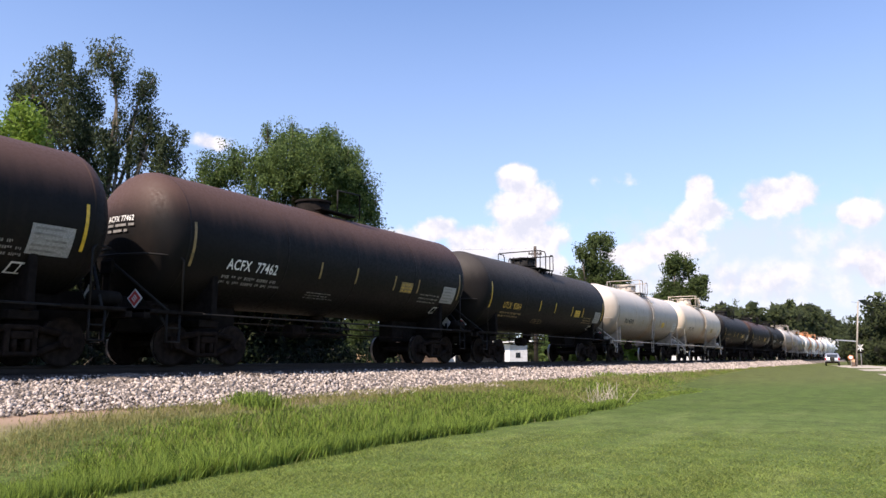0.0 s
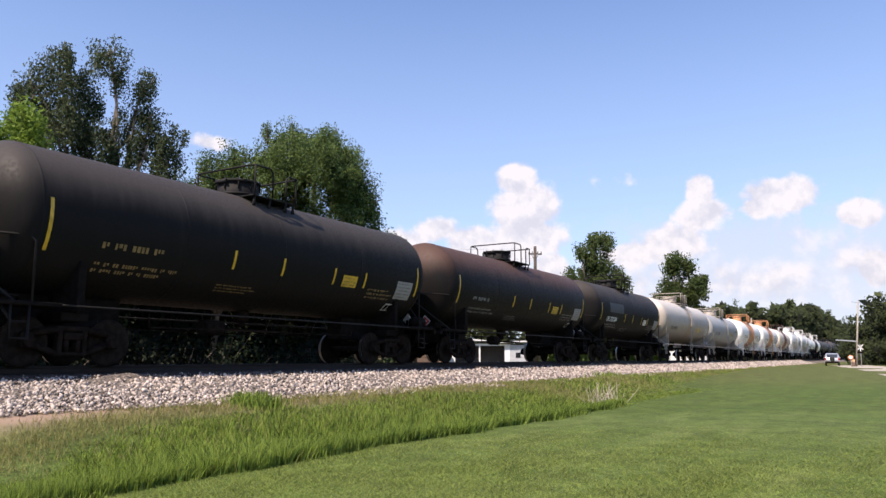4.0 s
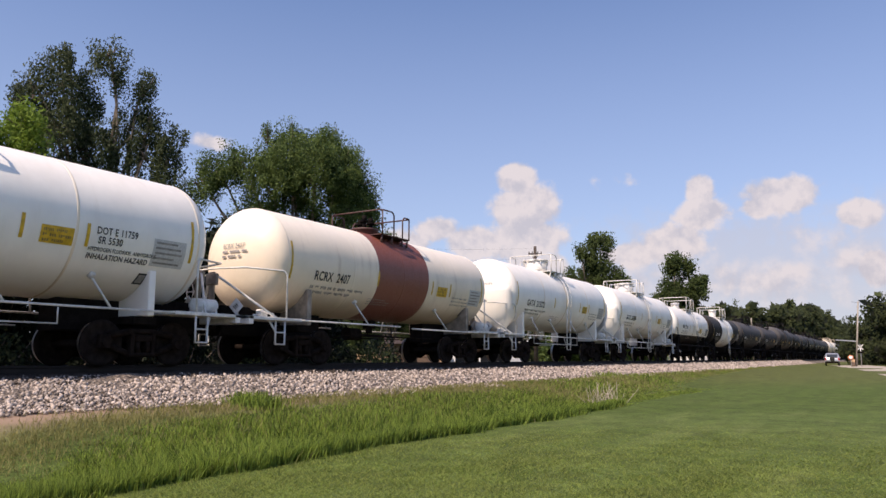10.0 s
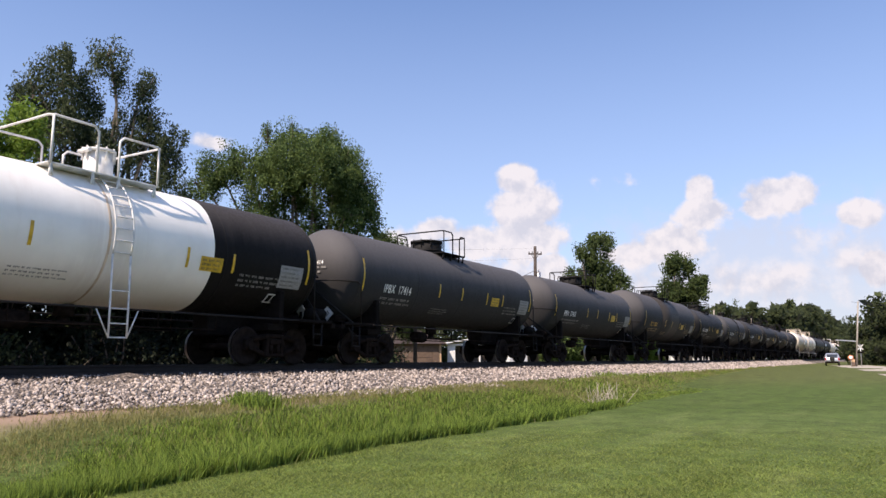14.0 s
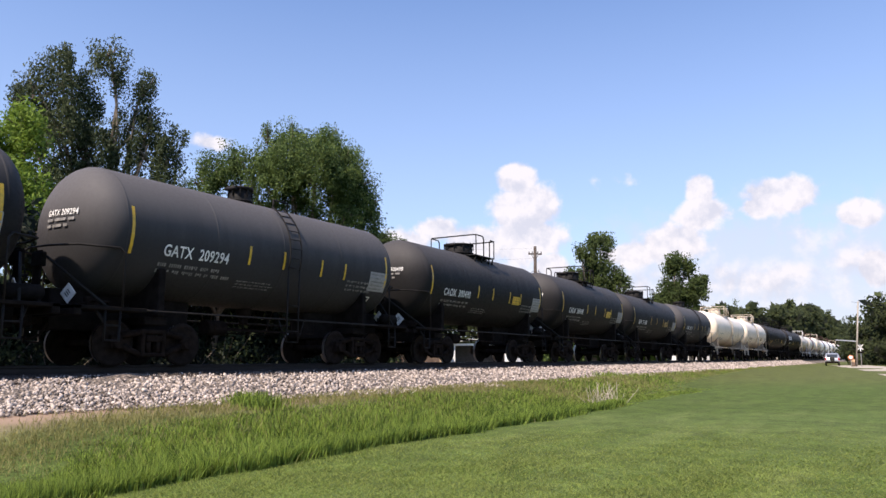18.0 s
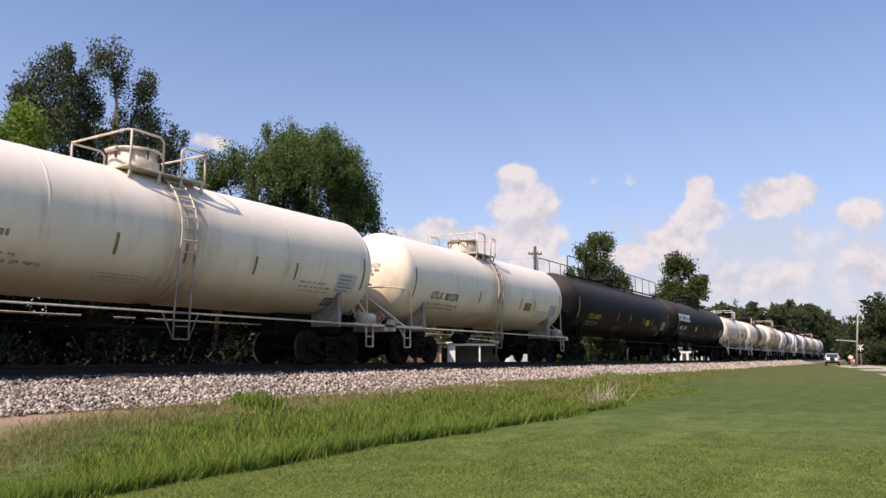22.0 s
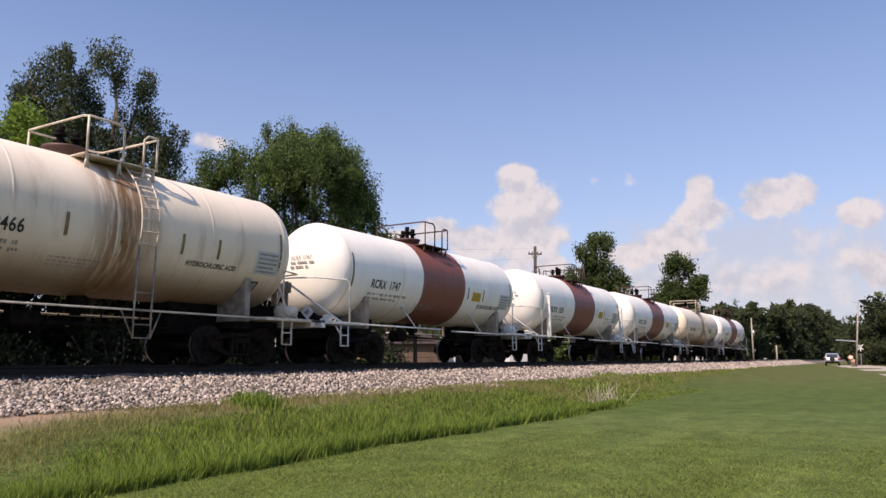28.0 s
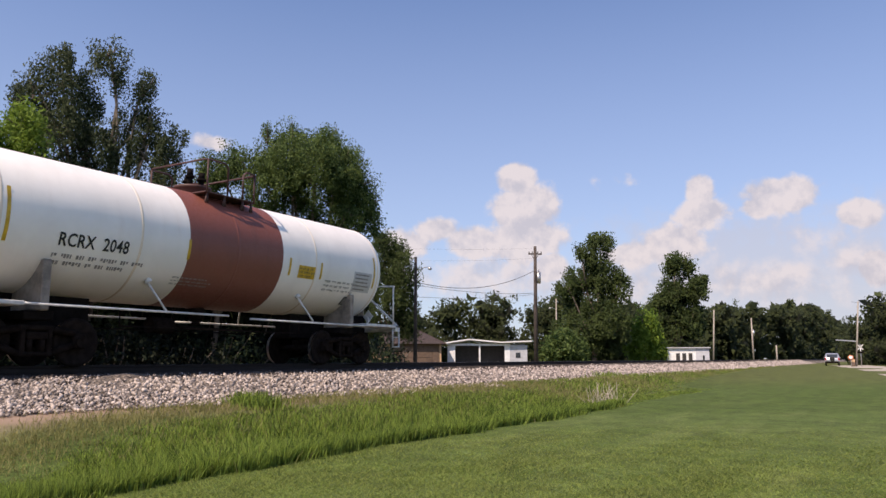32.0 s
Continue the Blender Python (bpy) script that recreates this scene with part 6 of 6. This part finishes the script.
def van():
    """A small people carrier seen from behind, standing on the road."""
    v = turned("minivan", "silver minivan with spare wheel by the crossing road", "minivan", 121.5, 8.0, 4, ground_z(121.5, 8.0) + 0.02)
    body = bmesh.new()
    prof = [(-2.3, 0.35), (-2.35, 0.8), (-2.3, 1.0), (-1.95, 1.68), (-1.5, 1.76), (0.3, 1.74), (1.1, 1.08), (2.1, 0.9), (2.25, 0.7), (2.25, 0.35)]
    secs = []
    for y, k in ((-0.93, 0.0), (-0.9, 0.35), (-0.72, 1.0), (0.72, 1.0), (0.9, 0.35), (0.93, 0.0)):
        ring = []
        for x, z in prof:
            zz = z if z < 1.05 else 1.05 + (z - 1.05) * (0.0 if k == 0.0 else 0.55 if k < 0.5 else 1.0)
            ring.append(body.verts.new((x, y, zz)))
        secs.append(ring)
    n = len(prof)
    for a, b in zip(secs, secs[1:]):
        for i in range(n):
            body.faces.new((a[i], a[(i + 1) % n], b[(i + 1) % n], b[i])).smooth = True
    body.faces.new(secs[0])
    body.faces.new(secs[-1])
    bmesh.ops.recalc_face_normals(body, faces=body.faces[:])
    part("body", body, "van", v)
    part("rear_window", box(bmesh.new(), -0.03, 0.0, -0.66, 0.66, -0.27, 0.27, 0.0), "glass", v, at=pose(-2.17, 0, 1.36, 0, 27, 0))
    part("windscreen", box(bmesh.new(), 0.0, 0.03, -0.68, 0.68, -0.42, 0.42, 0.0), "glass", v, at=pose(0.74, 0, 1.42, 0, -51, 0))
    part("spare_wheel", revolve(bmesh.new(), [(-0.12, 0.0), (-0.12, 0.26), (-0.08, 0.31), (0.06, 0.31), (0.06, 0.0)], 20), "tyre", v, at=pose(-2.38, 0, 0.98))
    part("bumper", box(bmesh.new(), -2.46, -2.3, -0.9, 0.9, 0.36, 0.62, 0.04), "steel_black", v)
    part("number_plate", box(bmesh.new(), -2.4, -2.37, -0.26, 0.26, 0.72, 0.86), "placard", v)
    for y in (-0.82, 0.82):
        part("tail_lamp", box(bmesh.new(), -2.36, -2.26, y - 0.09, y + 0.09, 0.75, 1.15, 0.02), "tail", v)
        part("wing_mirror", box(bmesh.new(), 0.85, 1.0, y * 1.2 - 0.1, y * 1.2 + 0.1, 1.05, 1.2, 0.03), "van", v)
        part("side_window", box(bmesh.new(), -1.8, 0.5, y * 1.06 - 0.012, y * 1.06 + 0.012, 1.1, 1.42), "glass", v)
    for x in (-1.45, 1.4):
        for y in (-0.82, 0.82):
            w = part("wheel", revolve(bmesh.new(), [(-0.1, 0.0), (-0.1, 0.3), (-0.06, 0.33), (0.06, 0.33), (0.1, 0.3), (0.1, 0.0)], 20, "Y"), "tyre", v, at=pose(x, y, 0.33))
            part("rim", revolve(bmesh.new(), [(-0.115, 0.0), (-0.115, 0.19), (0.115, 0.19), (0.115, 0.0)], 16, "Y"), "chrome", w)


van()


def crossing_signs():
    s = turned("crossing_sign", "white crossbuck railway crossing sign on a post", "crossing sign", 112.0, 4.0, 180)
    bm = bmesh.new()
    cyl(bm, (0, 0, 0), (0, 0, 2.9), 0.06, n=8)
    part("post", bm, "chrome", s)
    for a in (45, -45):
        part("blade", box(bmesh.new(), 0.06, 0.09, -0.45, 0.45, -0.07, 0.07), "panel_lite", s, at=pose(0, 0, 2.5, a, 0, 0))
    part("signal_lamp", box(bmesh.new(), 0.05, 0.15, -0.4, 0.4, 1.7, 1.95, 0.03), "steel_black", s)
    r = turned("road_sign", "round orange and white road sign on a post", "road sign", 110.0, 5.1, 180)
    bm = bmesh.new()
    cyl(bm, (0, 0, 0), (0, 0, 1.4), 0.035, n=8)
    part("post", bm, "chrome", r)
    part("disc", revolve(bmesh.new(), [(0.0, 0.0), (0.0, 0.34), (0.03, 0.34), (0.03, 0.0)], 24), "sign_orange", r, at=pose(-0.08, 0, 1.15))
    part("disc_face", box(bmesh.new(), 0.04, 0.05, -0.2, 0.2, -0.1, 0.22), "placard", r, at=pose(-0.08, 0, 1.15))
    bx = turned("signal_cabinet", "small tan signal cabinet near the crossing", "cabinet", 111.0, 4.9, 0)
    part("case", box(bmesh.new(), -0.25, 0.25, -0.22, 0.22, 0, 0.95, 0.04), "tan", bx)


crossing_signs()


# ---- grass ----
def blades(name, label, x, y, z, h, w, lean, mat, seed, cat, toward=None, flat=0.0):
    """Bent tapering blades, three triangles each."""
    rng = np.random.default_rng(seed)
    n = len(x)
    a = rng.random(n) * 2 * math.pi
    p = np.stack([x, y, z], 1)
    side = np.stack([np.cos(a), np.sin(a), np.zeros(n)], 1) * w[:, None]
    b = rng.random(n) * 2 * math.pi if toward is None else toward + rng.normal(size=n) * 0.5
    dr = np.stack([np.cos(b), np.sin(b), np.zeros(n)], 1) * (lean * h * (flat + (1 - flat) * rng.random(n)))[:, None]
    up = np.zeros((n, 3))
    up[:, 2] = h
    mid = p + dr * 0.35 + up * 0.55
    v = np.stack([p - side, p + side, mid - side * 0.7, mid + side * 0.7, p + dr + up], 1).reshape(-1, 3)
    k = (np.arange(n) * 5)[:, None]
    f = np.concatenate([k + np.array([0, 1, 3]), k + np.array([0, 3, 2]), k + np.array([2, 3, 4])], 0)
    tagged(new(name, raw_mesh(name, v, f, mat)), label, cat, kind="stuff")


def gz(x, y):
    return np.array([ground_z(a, b) for a, b in zip(x, y)])


def build_grass():
    rng = np.random.default_rng(5)
    # tall verge grass in tufts between the mown lawn and the ballast, thinning towards the crossing
    tufts, n = 11000, 190000
    tx = 1.5 + 36 * rng.random(tufts) ** 1.4
    te = 7.6 + 0.07 * np.sin(tx * 1.3) + 0.05 * np.sin(tx * 3.1) + rng.normal(size=tufts) * 0.05
    tt = np.interp(tx, [3.5, 5.2, 6.4, 7.5, 9.0, 11.0, 14.0], [8.9, 9.3, 9.9, 10.25, 10.5, 10.85, 10.95]) + 0.12 * np.sin(tx * 0.9)
    ty = te + (tt - te) * rng.random(tufts)
    th = rng.uniform(0.55, 1.25, tufts)
    pick = rng.integers(0, tufts, n)
    off = rng.normal(size=(n, 2)) * (0.05 + 0.002 * tx[pick])[:, None]
    x, y, top, tall = tx[pick] + off[:, 0], ty[pick] + off[:, 1], tt[pick], th[pick]
    out = np.arctan2(off[:, 1], off[:, 0])
    keep = (rng.random(n) < np.clip((top - y) / 0.5, 0.08, 1)) & (rng.random(n) < np.clip((38 - x) / 10, 0, 1)) & (y > 7.15)
    x, y, top, tall, out = x[keep], y[keep], top[keep], tall[keep], out[keep]
    patchy = 0.85 + 0.3 * np.sin(x * 0.9 + y * 1.7) * np.sin(x * 0.37 - y)
    far = 0.3 + 0.7 / (1 + np.exp((x - 22) / 1.1))
    h = (0.12 + 0.23 * rng.random(len(x)) ** 1.4) * tall * patchy * np.clip((top + 0.4 - y) / 1.9, 0.22, 1) * far
    w = 0.0042 + 0.0003 * x + 0.003 * rng.random(len(x))
    dry = rng.random(len(x)) < np.clip(0.05 + 0.3 * (y - 8.8) / 2.0 + 0.25 * (x > 23), 0.04, 0.55)
    g = ~dry
    blades("verge_grass", "tall lush green grass on the verge below the ballast", x[g], y[g], gz(x[g], y[g]) - 0.02, h[g], w[g], 1.0, "grass", 6, "tall grass", out[g])
    blades("browning_grass", "browning grass mixed into the verge below the ballast", x[dry], y[dry], gz(x[dry], y[dry]) - 0.02, h[dry] * 0.9, w[dry], 1.3, "grass_dry", 9, "tall grass", out[dry])
    # the upright edge left by the mower
    n = 26000
    x = 2.5 + 21 * rng.random(n) ** 1.3
    y = 7.58 + 0.07 * np.sin(x * 1.3) + 0.05 * np.sin(x * 3.1) + np.abs(rng.normal(size=n)) * 0.12 - 0.02
    blades("edge_grass", "upright green grass along the verge's mown edge", x, y, gz(x, y) - 0.02, 0.12 + 0.2 * rng.random(n), 0.003 + 0.0003 * x, 0.5, "grass", 16, "tall grass")
    # medium growth along the ballast's foot beyond the tall grass
    n = 42000
    x = 22 + 88 * rng.random(n) ** 1.8
    lo = np.interp(x, [22, 30, 45, 64, 110], [7.6, 8.2, 9.3, 10.2, 10.6])
    y = lo + (11.2 - lo) * rng.random(n)
    h = (0.06 + 0.14 * rng.random(n)) * np.clip((y - lo) / 1.8, 0.12, 1) * np.clip((112 - x) / 40, 0.2, 1)
    dry = rng.random(n) < 0.5 + 0.25 * np.sin(x * 0.7 + y)
    for sel, mat, lab in ((~dry, "grass", "medium green grass at the ballast's foot"), (dry, "grass_dry", "brownish grass at the ballast's foot")):
        blades("foot_grass", lab, x[sel], y[sel], gz(x[sel], y[sel]) - 0.02, h[sel], 0.008 + 0.0004 * x[sel], 1.0, mat, 18, "rough grass")
    # thin straw-coloured growth at the ballast's foot
    n = 20000
    x = 4 + 31 * rng.random(n) ** 1.4
    y = np.interp(x, [4, 5.2, 6.4, 7.5, 9.0, 11.0, 14.0], [9.5, 9.7, 10.2, 10.5, 10.75, 10.95, 11.0]) + rng.normal(size=n) * 0.3
    blades("dry_grass", "thin straw-coloured dry grass at the ballast's foot", x, y, gz(x, y) - 0.01, 0.04 + 0.1 * rng.random(n), 0.004 + 0.0003 * x, 1.2, "grass_dry", 8, "dry grass")
    # mown lawn
    n = 190000
    d = 5.5 + 14 * rng.random(n) ** 1.3
    az = np.radians(-3 + 62 * rng.random(n))
    x, y = d * np.cos(az), d * np.sin(az)
    keep = (y < 7.6) & (x > 0.5)
    x, y, d = x[keep], y[keep], d[keep]
    h = (0.018 + 0.05 * rng.random(len(x)) ** 1.7) * (0.85 + 0.3 * np.sin(x * 0.8) * np.sin(y * 2.3 + x * 0.3)) * np.clip((19.5 - d) / 9, 0.12, 1)
    blades("lawn_grass", "short mown green lawn grass in the sun", x, y, gz(x, y) - 0.004, h, 0.0026 + 0.0003 * d, 2.2, "lawn", 7, "lawn grass", None, 0.6)
    # tufts that creep into the stones
    for cx, cy, k, r in ((10.9, 10.85, 900, 0.28), (33, 11.3, 400, 1.0)):
        xx, yy = cx + rng.normal(size=k) * r, cy + rng.normal(size=k) * 0.22
        blades("weed_tuft", "green weed tuft at the ballast's edge", xx, yy, gz(xx, yy) + np.clip((yy - 11.4) * 0.28, 0, 0.3) - 0.02, 0.12 + 0.2 * rng.random(k), np.full(k, 0.012), 0.7, "grass", int(cx), "weeds")
    for cx, cy, k, s in ((15.6, 11.0, 20, 0.6), (23.6, 8.1, 48, 1.3), (7.4, 11.1, 4, 0.4)):
        bm = bmesh.new()
        rn = random.Random(int(cx))
        for i in range(k):
            p = Vector((rn.gauss(0, s * 0.42), rn.gauss(0, 0.25), 0))
            q = p + Vector((rn.uniform(-0.5, 0.5), rn.uniform(-0.3, 0.3), rn.uniform(0.15, 0.6))) * s
            cyl(bm, p, q, 0.01, 0.004, 4)
        ob = part("dead_branches", bm, "dry", None, at=pose(cx, cy, ground_z(cx, cy)))
        tagged(ob, "heap of dry pale twigs lying in the verge grass", "dead branches")


build_grass()


# ---- what moves ----
def motions():
    for car, x in CARS:
        walk(car, [(t, pose(x - SPEED * t, D, RAIL)) for t in (0, 8, 16, 24, 32)])
    turn = -math.degrees(SPEED / FPS / 0.457)
    for k, group in enumerate(WHEELSETS):
        first, s = group[0], -0.889 if k == 0 else 0.889
        walk(first, [(f / FPS, pose(s, 0, 0.457) @ Matrix.Rotation(radians(turn * f), 4, "Y")) for f in range(0, 32 * FPS + 1)])
        for other in group[1:]:
            other.rotation_mode = "QUATERNION"
            keys = other.animation_data_create()
            keys.action = first.animation_data.action
            keys.action_slot = first.animation_data.action_slot


motions()
